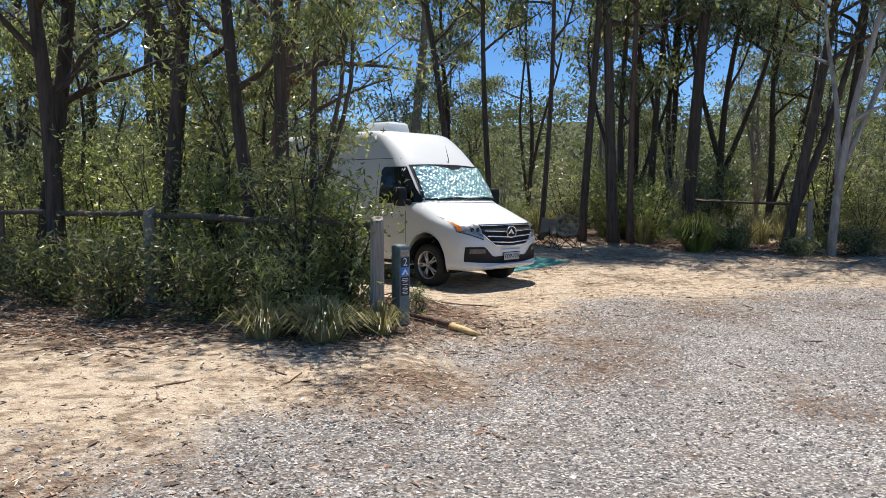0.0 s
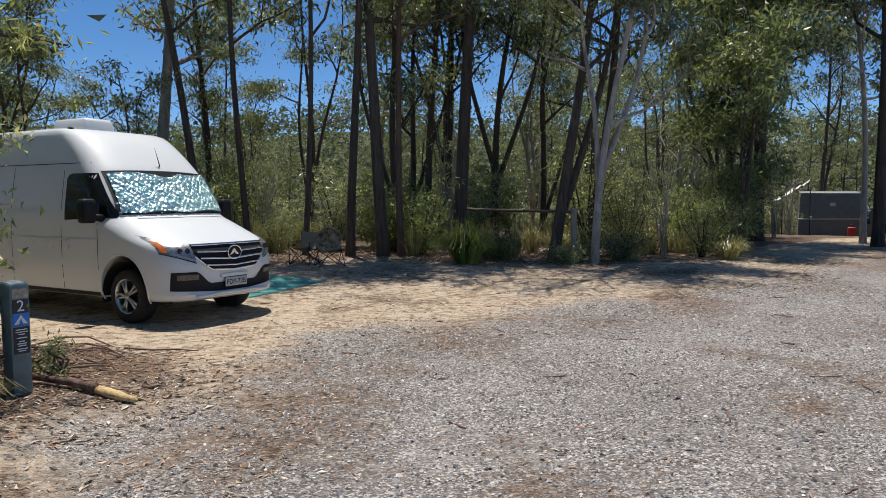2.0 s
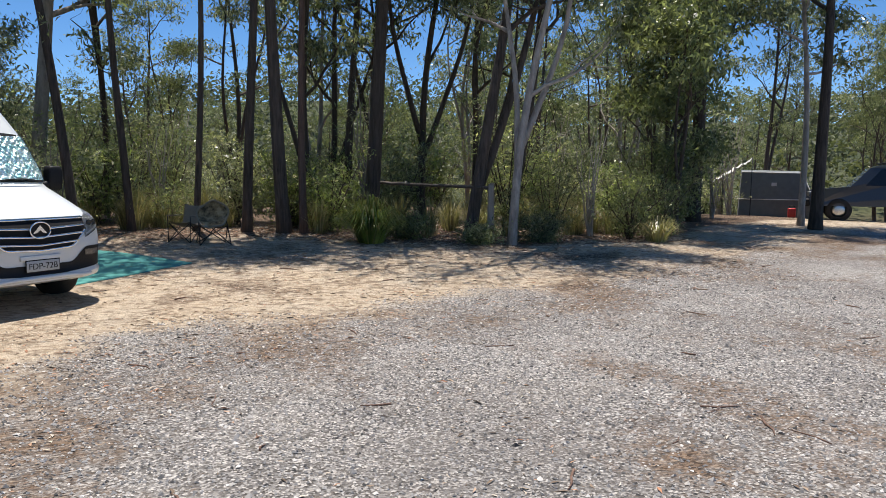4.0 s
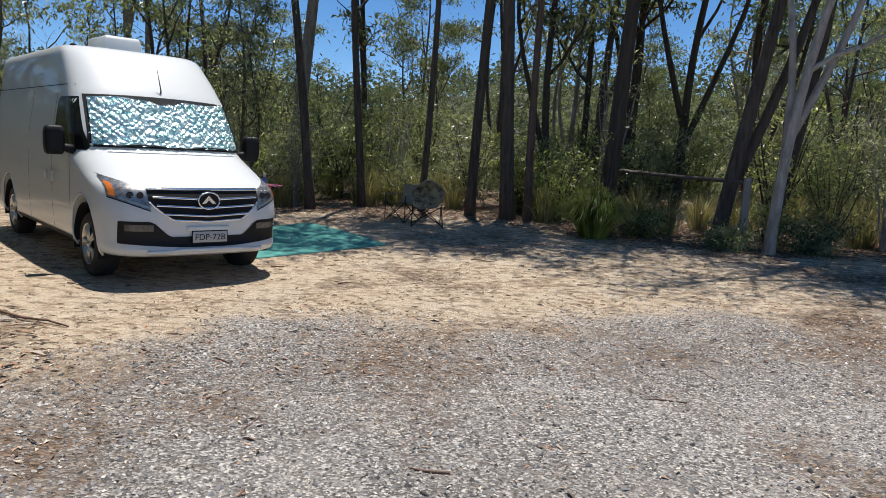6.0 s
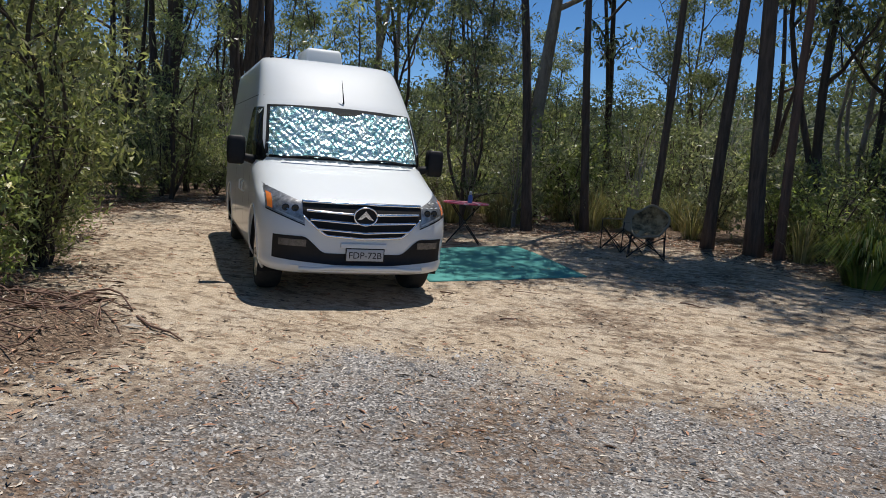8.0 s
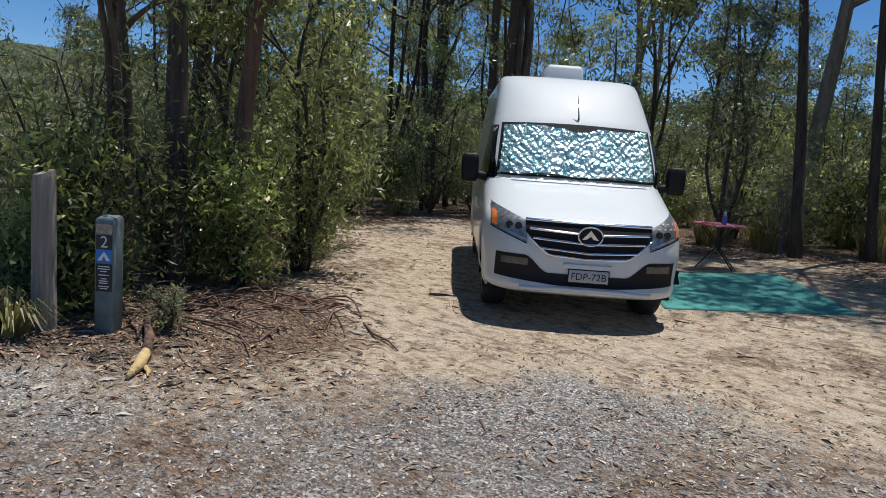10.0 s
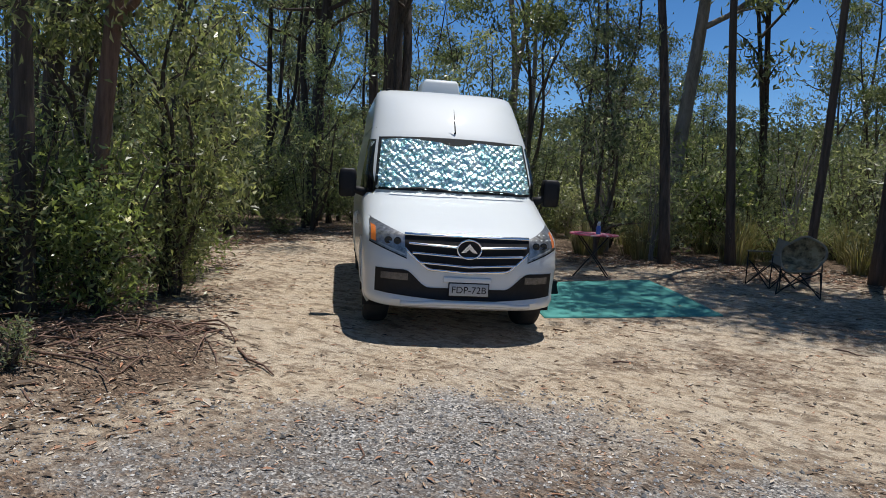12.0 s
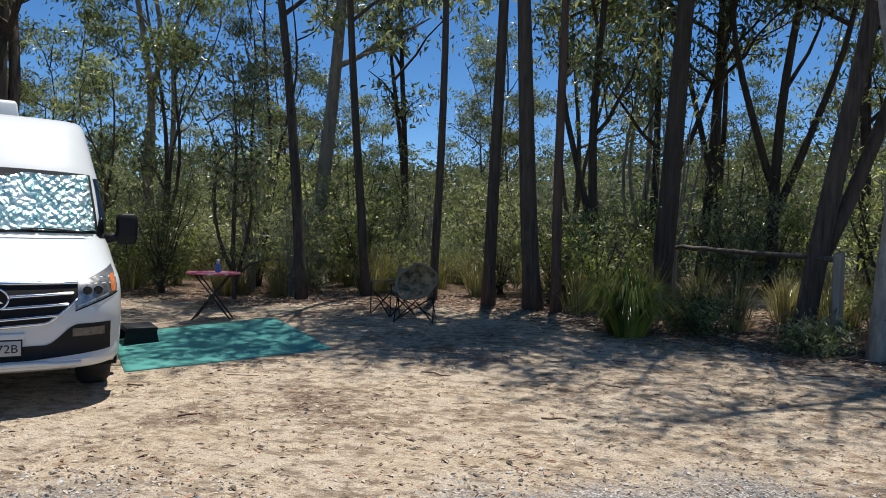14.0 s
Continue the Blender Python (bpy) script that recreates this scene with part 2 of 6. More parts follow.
def ground_material():
    m, n, l, b = mat("ground")
    geo = n.new("ShaderNodeNewGeometry")
    v = geo.outputs["Position"]
    att = n.new("ShaderNodeAttribute")
    att.attribute_name = "cover"
    sep = n.new("ShaderNodeSeparateColor")
    l.new(att.outputs["Color"], sep.inputs[0])
    fine, mid, big = noise_tex(n, l, 60, 4, 0.7, v), noise_tex(n, l, 9, 5, 0.65, v), noise_tex(n, l, 1.3, 4, 0.6, v)
    sand = mixc(n, l, ramp(n, l, mid, [(0.42, (0, 0, 0)), (0.66, (1, 1, 1))]), (0.71, 0.585, 0.43), (0.42, 0.31, 0.205))
    sand = mixc(n, l, ramp(n, l, big, [(0.45, (0, 0, 0)), (0.7, (0.7, 0.7, 0.7))]), sand, (0.70, 0.61, 0.48))
    sand = mixc(n, l, ramp(n, l, fine, [(0.35, (0.5, 0.5, 0.5)), (0.6, (0, 0, 0))]), sand, (0.20, 0.155, 0.115))
    scuff = n.new("ShaderNodeMapping")
    scuff.inputs["Scale"].default_value, scuff.inputs["Rotation"].default_value = (1.0, 2.1, 1.0), (0, 0, 0.35)
    l.new(v, scuff.inputs["Vector"])
    sand = mixc(n, l, ramp(n, l, noise_tex(n, l, 3.2, 7, 0.72, scuff.outputs[0]), [(0.51, (0, 0, 0)), (0.60, (0.8, 0.8, 0.8))]), sand, (0.21, 0.155, 0.105))
    vor = n.new("ShaderNodeTexVoronoi")
    vor.inputs["Scale"].default_value = 68
    l.new(v, vor.inputs["Vector"])
    sepv = n.new("ShaderNodeSeparateColor")
    l.new(vor.outputs["Color"], sepv.inputs[0])
    grav = ramp(n, l, sepv.outputs[0], [(0.0, (0.035, 0.034, 0.033)), (0.4, (0.19, 0.185, 0.18)), (0.75, (0.39, 0.375, 0.355)), (1.0, (0.84, 0.79, 0.73))])
    wide = noise_tex(n, l, 0.55, 5, 0.65, v)
    grav = mixc(n, l, ramp(n, l, wide, [(0.36, (0.75, 0.75, 0.75)), (0.6, (0, 0, 0))]), grav, mixc(n, l, 0.55, grav, (0.13, 0.125, 0.125)))
    grav = mixc(n, l, ramp(n, l, wide, [(0.52, (0, 0, 0)), (0.72, (0.4, 0.4, 0.4))]), grav, (0.45, 0.435, 0.415))
    grav = mixc(n, l, ramp(n, l, big, [(0.46, (0, 0, 0)), (0.78, (0.4, 0.4, 0.4))]), grav, (0.33, 0.29, 0.25))
    lit_v = n.new("ShaderNodeTexVoronoi")
    lit_v.inputs["Scale"].default_value = 34
    mp = n.new("ShaderNodeMapping")
    mp.inputs["Scale"].default_value, mp.inputs["Rotation"].default_value = (1, 2.2, 1), (0, 0, 0.7)
    l.new(v, mp.inputs["Vector"])
    l.new(mp.outputs[0], lit_v.inputs["Vector"])
    sepl = n.new("ShaderNodeSeparateColor")
    l.new(lit_v.outputs["Color"], sepl.inputs[0])
    litter = ramp(n, l, sepl.outputs[1], [(0.0, (0.05, 0.035, 0.025)), (0.4, (0.14, 0.095, 0.065)), (0.8, (0.25, 0.17, 0.115)), (1.0, (0.36, 0.27, 0.19))])
    col = mixc(n, l, sep.outputs[0], sand, grav)
    edge = n.new("ShaderNodeMath")
    edge.operation = "MULTIPLY_ADD"
    l.new(mid, edge.inputs[0])
    edge.inputs[1].default_value = 0.9
    l.new(sep.outputs[1], edge.inputs[2])
    col = mixc(n, l, ramp(n, l, edge.outputs[0], [(0.62, (0, 0, 0)), (0.95, (1, 1, 1))]), col, litter)
    far = mixc(n, l, ramp(n, l, noise_tex(n, l, 0.25, 8, 0.75, v), [(0.35, (0, 0, 0)), (0.65, (1, 1, 1))]), (0.035, 0.05, 0.022), (0.10, 0.11, 0.05))
    col = mixc(n, l, sep.outputs[2], col, far)
    l.new(col, b.inputs["Base Color"])
    b.inputs["Roughness"].default_value = 0.95
    b.inputs["Specular IOR Level"].default_value = 0.25
    add = n.new("ShaderNodeMath")
    add.operation = "ADD"
    l.new(fine, add.inputs[0])
    l.new(vor.outputs["Distance"], add.inputs[1])
    lumps = n.new("ShaderNodeMath")
    lumps.operation = "MULTIPLY_ADD"
    l.new(noise_tex(n, l, 5.5, 3, 0.6, v), lumps.inputs[0])
    lumps.inputs[1].default_value = 2.2
    l.new(add.outputs[0], lumps.inputs[2])
    bump(n, l, b, lumps.outputs[0], 0.75, 0.03)
    return m


def axis(lo, hi, step, far):
    a = list(np.arange(lo, hi + 1e-6, step))
    d, x = step, hi
    while x < far:
        d *= 1.16
        x += d
        a.append(x)
    d, x = step, lo
    while x > -far:
        d *= 1.16
        x -= d
        a.insert(0, x)
    return a


def build_ground():
    xs, ys = axis(-9, 20, 0.155, 2600), axis(-4, 24, 0.155, 2600)
    nx = len(xs)
    verts = [(x, y, height(x, y)) for y in ys for x in xs]
    faces = [(j * nx + i, j * nx + i + 1, (j + 1) * nx + i + 1, (j + 1) * nx + i) for j in range(len(ys) - 1) for i in range(nx - 1)]
    me = bpy.data.meshes.new("ground")
    me.from_pydata(verts, [], faces)
    me.shade_smooth()
    att = me.color_attributes.new("cover", "FLOAT_COLOR", "POINT")
    cover = np.zeros((len(verts), 4), dtype=np.float32)
    for k, (x, y, z) in enumerate(verts):
        if abs(x - 5) < 45 and abs(y - 8) < 45:
            w = 0.9 * noise.noise((x * 0.7, y * 0.7, 1.5)) + 0.7 * noise.noise((x * 2.1, y * 2.1, 2.5))
            d = side_of(ROAD_EDGE, x, y)
            grav = smooth01(0.5 - (d + w) / 1.1)
            bush = inside_site(x, y)
            lit = smooth01((bush + 0.75 + 0.8 * w) / 1.5)
            lit *= 1 - smooth01(1.6 - math.hypot((x - 10.6) / 3.6, (y - 21.2) / 2.6) * 1.2)
            lit = max(lit, (0.30 + 0.32 * w) * smooth01((1.9 - abs(d + 0.4)) / 1.5), 0.12 + 0.42 * w)
            lit = max(lit, smooth01((2.3 - math.hypot(x + 0.9, y - 8.3)) / 1.3) * (0.7 + 0.4 * w))
            cover[k] = (grav * 0.92, lit, 0, 1)
        else:
            cover[k] = (0, 1, smooth01((math.hypot(x - 5, y - 8) - 45) / 30), 1)
    att.data.foreach_set("color", cover.ravel())
    me.materials.append(ground_material())
    return tagged(new("ground", me), "pale sandy campsite ground with a grey gravel road and leaf litter", "ground", kind="structure")


build_ground()


# ---- trees ----
def limb(wood, tips, p, d, length, r, level, rnd, droop=0.0, wiggle=0.25):
    """A tapering crooked branch with side branches; twig ends go to tips."""
    steps = 5 if level < 1 else (4 if level < 2 else 2)
    pts, radii = [p.copy()], [r]
    q, dd = p.copy(), d.normalized()
    for i in range(steps):
        dd = (dd + Vector((rnd.uniform(-1, 1), rnd.uniform(-1, 1), rnd.uniform(-0.6, 0.9) - droop)) * wiggle).normalized()
        q = q + dd * (length / steps)
        pts.append(q.copy())
        radii.append(r * (1 - 0.78 * (i + 1) / steps))
    wood.tube(pts, radii, (6, 4, 3, 3)[min(level, 3)], cap=False)
    if level >= 2:
        tips += [(pts[-1], dd), (pts[-2], dd)]
        return
    tips.append((pts[-1], dd))
    for k in range(rnd.randint(3, 4)):
        i = rnd.randint(1, steps)
        a = rnd.uniform(0, 6.28)
        side = Vector((math.cos(a), math.sin(a), rnd.uniform(-0.1, 0.8)))
        limb(wood, tips, pts[i], dd * 0.5 + side, length * rnd.uniform(0.4, 0.62), radii[i] * 0.6, level + 1, rnd, droop, wiggle)


def leaf_cloud(leaves, tips, per_tip, spread, size, width, rnd, hang=0.5, fine=False, keep=0.5):
    """Ragged clumps of leaves round some of the twig ends."""
    add = leaves.sliver if fine else leaves.leaf
    for p, d in tips:
        if rnd.random() > keep:
            continue
        wide = spread * rnd.uniform(0.6, 1.25)
        for _ in range(int(per_tip * rnd.uniform(0.6, 1.4) / keep)):
            o = Vector((rnd.gauss(0, 1), rnd.gauss(0, 1), rnd.gauss(0, 0.62))) * wide
            ld = Vector((rnd.uniform(-1, 1), rnd.uniform(-1, 1), rnd.uniform(-1, 1) - hang)).normalized()
            up = Vector((rnd.uniform(-1, 1), rnd.uniform(-1, 1), rnd.uniform(-0.2, 1)))
            k = rnd.uniform(0.55, 1.35)
            add(p + o, ld, up, size * k, width * k)


def gum(seed, tall, r, lean=(0, 0), clear=0.4, limbs=9, per_tip=16, bark_mat=None, leaf_mat=None, label="", spread=0.28, size=0.15, fork=0, bend=0.25, boughs=(), fine=True):
    """A eucalypt: tall crooked trunk, ascending limbs, open crown in ragged clumps."""
    rnd = random.Random(seed)
    wood, leaves, tips = Mesh(), Mesh(), []
    top = Vector((lean[0], lean[1], tall))
    ph1, ph2 = rnd.uniform(0, 6), rnd.uniform(0, 6)

    def at(t):
        return Vector((top.x * t + bend * math.sin(t * 5 + ph1) * t * (1 - 0.3 * t), top.y * t + bend * math.sin(t * 4 + ph2) * t, tall * t - 0.35 * (1 - t)))
    n = 14
    pts = [at(i / n) for i in range(n + 1)]
    radii = [r * (1 - 0.8 * (i / n) ** 1.1) * (1.35 if i == 0 else 1.0) for i in range(n + 1)]
    wood.tube(pts, radii, 10)
    stems = [at]
    for k in range(fork):
        a = rnd.uniform(0, 6.28)
        f0 = rnd.uniform(0.06, 0.3)
        off = Vector((math.cos(a), math.sin(a), 0)) * tall * 0.16
        base = at(f0)

        def at2(t, base=base, off=off, f0=f0, a=a):
            return base + off * (t ** 0.8) + Vector((top.x * t * 0.6, top.y * t * 0.6, tall * (0.92 - f0) * t)) + Vector((math.sin(t * 6 + a), math.cos(t * 5 + a), 0)) * bend * t
        p2 = [at2(i / 10) for i in range(11)]
        wood.tube(p2, [r * 0.72 * (1 - 0.82 * i / 10) for i in range(11)], 8)
        stems.append(at2)
    for k in range(limbs):
        st = stems[k % len(stems)]
        t = clear + (1 - clear) * ((k + 0.5) / limbs) ** 0.9
        a = k * 2.4 + rnd.uniform(-0.6, 0.6)
        d = Vector((math.cos(a), math.sin(a), rnd.uniform(0.35, 1.1)))
        limb(wood, tips, st(min(t, 0.99)), d, tall * rnd.uniform(0.14, 0.24) * (1.25 - 0.5 * t), r * (1 - 0.75 * t) * 0.55 + 0.008, 0, rnd, 0.0, 0.4)
    for st in stems:
        tips.append((st(1.0), Vector((0, 0, 1))))
    # long boughs that end in a leafy clump: offset from the foot, height, breadth
    for bx, by, bz, br in boughs:
        end = Vector((bx, by, bz))
        t0 = min(0.9, max(0.3, (bz - 0.55 * math.hypot(bx, by)) / tall))
        a = at(t0)
        mid = a.lerp(end, 0.5) + Vector((rnd.gauss(0, 0.25), rnd.gauss(0, 0.25), 0.35))
        wood.tube([a, mid, end], [r * 0.32 + 0.012, r * 0.2 + 0.01, 0.012], 6, cap=False)
        for _ in range(int(9 * br)):
            q = end + Vector((rnd.gauss(0, br * 0.5), rnd.gauss(0, br * 0.5), rnd.gauss(0, br * 0.28)))
            wood.tube([mid.lerp(end, rnd.uniform(0.5, 1.0)), q], [0.014, 0.004], 3, cap=False)
            tips += [(q, Vector((0, 0, 1)))] * 2
    leaf_cloud(leaves, tips, per_tip, spread, size, size * (0.3 if fine else 0.22), rnd, 0.7, fine, 0.36)
    root = new("gum_tree")
    part("trunk", wood, bark_mat or BARK_DARK, root)
    tagged(part("crown", leaves, leaf_mat or LEAF_GUM, root, smooth=False), kind="stuff")
    return tagged(root, label or "tall eucalypt with dark rough bark and an open olive crown", "tree", "eucalypts round the campsite")


def shrub(seed, tall, wide, stems=9, per=28, size=0.085, width=0.018, leaf_mat=None, flowers=0, label="", spread=0.16, name="shrub", low=0.08, fine=True, wood_mat=None):
    """A many-stemmed bush, leafy from near the ground."""
    rnd = random.Random(seed)
    wood, leaves, bloom, tips = Mesh(), Mesh(), Mesh(), []
    for k in range(stems):
        a = 2 * math.pi * k / stems + rnd.uniform(-0.4, 0.4)
        reach, h = wide * 0.5 * rnd.uniform(0.25, 1.0), tall * rnd.uniform(0.6, 1.0)
        pts = []
        for i in range(6):
            t = i / 5
            pts.append(Vector((math.cos(a) * reach * t ** 1.3 + rnd.gauss(0, 0.04), math.sin(a) * reach * t ** 1.3 + rnd.gauss(0, 0.04), h * t - 0.05 * (1 - t))))
        wood.tube(pts, [0.018 * (1 + tall * 0.25) * (1 - 0.8 * i / 5) for i in range(6)], 4, cap=False)
        for i in range(1, 6):
            if pts[i].z < low * tall:
                continue
            tips.append((pts[i], Vector((0, 0, 1))))
            for _ in range(2):
                b = rnd.uniform(0, 6.28)
                ln = wide * 0.22 * rnd.uniform(0.5, 1.2)
                e = pts[i] + Vector((math.cos(b) * ln, math.sin(b) * ln, rnd.uniform(-0.05, 0.5) * ln))
                wood.tube([pts[i], e], [0.007, 0.002], 3, cap=False)
                tips.append((e, Vector((0, 0, 1))))
    leaf_cloud(leaves, tips, per, spread, size, width, rnd, -0.3, fine, 0.5)
    root = new(name)
    part("branchwork", wood, wood_mat or BARK_DARK, root)
    tagged(part("foliage", leaves, leaf_mat or LEAF_OLIVE, root, smooth=False), kind="stuff")
    if flowers:
        for _ in range(flowers):
            p, d = rnd.choice(tips)
            c = p + Vector((rnd.gauss(0, 0.12), rnd.gauss(0, 0.12), abs(rnd.gauss(0.1, 0.08))))
            for _ in range(7):
                bloom.leaf(c + Vector((rnd.gauss(0, 0.02), rnd.gauss(0, 0.02), rnd.gauss(0, 0.01))), Vector((rnd.uniform(-1, 1), rnd.uniform(-1, 1), rnd.uniform(0, 1))).normalized(), Vector((0, 0, 1)), 0.05, 0.035)
        tagged(part("blossom", bloom, FLOWERS, root, "flat cream flower heads", smooth=False), kind="stuff")
    return tagged(root, label or "olive-green bushy shrub in the undergrowth", "shrub", "undergrowth shrubs")


def tussock(seed, tall, wide, blades, material, label, name="grass_tussock", width=0.012):
    rnd = random.Random(seed)
    g = Mesh()
    for _ in range(blades):
        a, t = rnd.uniform(0, 6.28), rnd.random() ** 0.7
        o = Vector((math.cos(a), math.sin(a), 0))
        h, reach = tall * rnd.uniform(0.6, 1.05) * (1 - 0.35 * t), wide * 0.5 * t
        s = Vector((-o.y, o.x, 0)) * width * rnd.uniform(0.6, 1.2)
        p0 = o * 0.2 * wide * t + Vector((0, 0, -0.03))
        p1 = p0 + o * reach * 0.35 + Vector((0, 0, h * 0.65))
        p2 = p0 + o * reach * 0.8 + Vector((0, 0, h))
        p3 = p0 + o * reach * 1.25 + Vector((0, 0, h * (1.05 - 0.45 * t)))
        b = len(g.v)
        g.v += [p0 - s, p0 + s, p1 + s * 0.9, p1 - s * 0.9, p2 + s * 0.6, p2 - s * 0.6, p3]
        g.f += [(b, b + 1, b + 2, b + 3), (b + 3, b + 2, b + 4, b + 5), (b + 5, b + 4, b + 6)]
    root = new(name)
    tagged(part("blade_tuft", g, material, root, smooth=False), kind="stuff")
    return tagged(root, label, "grass tussock")


def put(ob, x, y, turn=0.0, size=1.0, sink=0.02):
    ob.matrix_world = pose(x, y, height(x, y) - sink, 0, 0, turn) @ Matrix.Scale(size, 4)
    return ob


def copy_at(ob, x, y, turn, size):
    c = copy_thing(ob, pose(x, y, height(x, y) - 0.02, 0, 0, turn))
    c.scale = (size, size, size)
    return c


# trees that can be told apart: x, y, height, radius, lean, bark
RED_LABEL = "slim eucalypt with smooth reddish-brown trunk"
PALE_LABEL = "twisted eucalypt with smooth pale grey bark"
BIG_LABEL = "big old eucalypt with dark bark and spreading limbs"
NAMED = [  # and the boughs that overhang the site
    (0.40, 19.1, 13.0, 0.105, (-1.7, 1.2), BARK_DARK, "", ((0.5, -2.6, 8.6, 0.8),)),
    (1.36, 19.9, 12.5, 0.09, (-0.6, -1.0), BARK_DARK, "", ((0.2, -3.3, 9.2, 0.8), (-0.8, -2.8, 7.8, 0.6))),
    (2.66, 19.7, 13.0, 0.08, (0.5, -0.8), BARK_DARK, "", ((0.6, -2.9, 8.4, 0.8),)),
    (3.75, 19.4, 13.5, 0.115, (0.3, -1.0), BARK_DARK, "", ((-0.5, -2.2, 8.6, 0.7),)),
    (4.58, 19.2, 14.0, 0.16, (-1.0, -0.6), BARK_DARK, "", ((0.8, -2.6, 10.0, 0.9),)),
    (4.97, 18.95, 13.0, 0.09, (-0.2, 0.2), BARK_RED, RED_LABEL, ((0.6, -0.8, 10.5, 0.7),)),
    (7.0, 24.5, 13.0, 0.13, (0.7, 0.1), BARK_DARK, "", ()),
    (8.0, 26.0, 13.0, 0.13, (0.9, 0.4), BARK_DARK, "", ()),
    (9.35, 17.9, 11.0, 0.12, (1.4, -0.9), BARK_DARK, "", ()),
    (16.6, 20.6, 13.0, 0.22, (0.3, 0.0), BARK_DARK, "", ()),
    (-1.9, 8.9, 9.0, 0.10, (-0.5, 0.2), BARK_DARK, "", ()),
    (-2.5, 9.7, 9.0, 0.11, (0.9, 0.3), BARK_RED, RED_LABEL, ()),
    (-2.25, 9.0, 8.5, 0.10, (-0.9, 0.7), BARK_DARK, "", ((-0.6, -0.6, 4.6, 0.7),)),
    (-3.9, 9.9, 9.5, 0.13, (0.6, 0.2), BARK_DARK, "", ((-0.5, -0.9, 5.0, 1.0), (0.6, -1.3, 4.4, 0.8))),
    (-5.6, 10.4, 9.0, 0.14, (-0.5, 0.2), BARK_DARK, "", ((0.4, -0.9, 4.8, 0.9), (-0.9, -0.6, 4.2, 0.8))),
    (-6.4, 11.3, 9.0, 0.15, (0.9, 0.2), BARK_DARK, "", ((-0.8, -0.9, 5.2, 0.9),)),
    (-9.6, 19.5, 14.0, 0.17, (0.5, 0.2), BARK_DARK, "", ()),
    (-11.0, 21.0, 13.0, 0.17, (-0.6, 0.2), BARK_DARK, "", ()),
    (-12.5, 17.0, 12.0, 0.16, (0.6, 0.2), BARK_DARK, "", ()),
    (-1.2, 23.2, 13.0, 0.2, (0.9, 0.2), BARK_PALE, PALE_LABEL, ()),
]
for k, (x, y, tall, r, lean, bk, lab, boughs) in enumerate(NAMED):
    near_left = -7 < x < -1.5 and y < 12
    put(gum(100 + k, tall, r, lean, 0.3 if near_left else 0.38, 10, (6 if x < -3.5 else 3) if near_left else 13 if 0 < x < 6 else 19, bk, LEAF_GUM, lab, size=0.17 if near_left else 0.21, spread=0.27, boughs=boughs), x, y)
put(gum(140, 9.5, 0.10, (0.9, -0.5), 0.3, 11, 20, BARK_PALE, LEAF_GUM, PALE_LABEL, fork=2, bend=0.5, boughs=((-0.9, -1.0, 7.4, 1.1), (-2.2, -1.0, 7.9, 0.9), (0.6, -1.5, 6.6, 0.9))), 8.85, 16.35)
put(gum(143, 11.0, 0.14, (1.6, -0.2), 0.38, 13, 17, BARK_DARK, LEAF_GUM, spread=0.32, fork=1, boughs=((-0.8, -2.3, 8.6, 1.0), (-2.0, -2.2, 8.2, 0.9), (0.5, -2.8, 7.4, 0.9))), 8.22, 17.25)
put(gum(144, 13.5, 0.19, (1.0, 0.0), 0.45, 13, 26, BARK_DARK, LEAF_GUM, spread=0.34, size=0.17, boughs=((-0.6, -3.4, 9.6, 1.1), (0.9, -3.0, 9.0, 0.9))), 6.59, 19.64)
put(gum(145, 12.0, 0.17, (0.3, 0.2), 0.4, 11, 22, BARK_DARK, LEAF_GUM, size=0.2), 18.5, 17.9)
put(gum(146, 10.0, 0.10, (-0.3, 0.1), 0.4, 9, 18, BARK_PALE, LEAF_GUM, PALE_LABEL, size=0.2), 19.0, 18.9)
put(gum(147, 12.0, 0.13, (0.6, -0.6), 0.36, 12, 24, BARK_DARK, LEAF_GUM, fork=2, size=0.2, spread=0.32, bend=0.5), 9.4, 24.6)
put(gum(148, 11.0, 0.12, (0.4, -0.3), 0.34, 12, 24, BARK_DARK, LEAF_GUM, fork=2, size=0.2, spread=0.32, bend=0.6), 11.6, 25.8)
put(gum(149, 12.0, 0.13, (0.4, 0.2), 0.4, 10, 1, BARK_PALE, LEAF_GUM, "dead-topped eucalypt with bare pale limbs", fork=2, bend=0.8), -6.2, 23.4)
put(gum(141, 15, 0.22, (-1.0, 0.6), 0.34, 11, 30, BARK_DARK, LEAF_GUM, BIG_LABEL, fork=3, bend=0.9, size=0.17), -7.6, 20.6)
put(gum(142, 13, 0.2, (0.6, 0.6), 0.34, 11, 26, BARK_DARK, LEAF_GUM, BIG_LABEL, fork=2, bend=0.4, size=0.17), -13.5, 23.0)

# further bush: five kinds of tree, copied
rb = random.Random(5)
kinds = [gum(201, 12, 0.11, (0.6, 0.2), 0.3, 10, 21, BARK_DARK, LEAF_GUM, fork=1, size=0.2, spread=0.3, bend=0.5),
         gum(202, 11, 0.10, (-0.7, 0.3), 0.25, 10, 21, BARK_DARK, LEAF_GUM, fork=1, size=0.2, spread=0.3, bend=0.6),
         gum(203, 13, 0.12, (0.3, -0.5), 0.35, 10, 21, BARK_DARK, LEAF_GUM, fork=2, size=0.2, spread=0.3, bend=0.6),
         gum(204, 9, 0.085, (1.0, 0.2), 0.25, 10, 14, BARK_PALE, LEAF_GUM, "slender eucalypt with pale bare limbs", fork=2, bend=0.7, size=0.17),
         gum(205, 10, 0.09, (-0.4, 0.1), 0.25, 10, 21, BARK_DARK, LEAF_DARK, fork=2, size=0.19, spread=0.3, bend=0.6)]
spots = []
used = [False] * len(kinds)


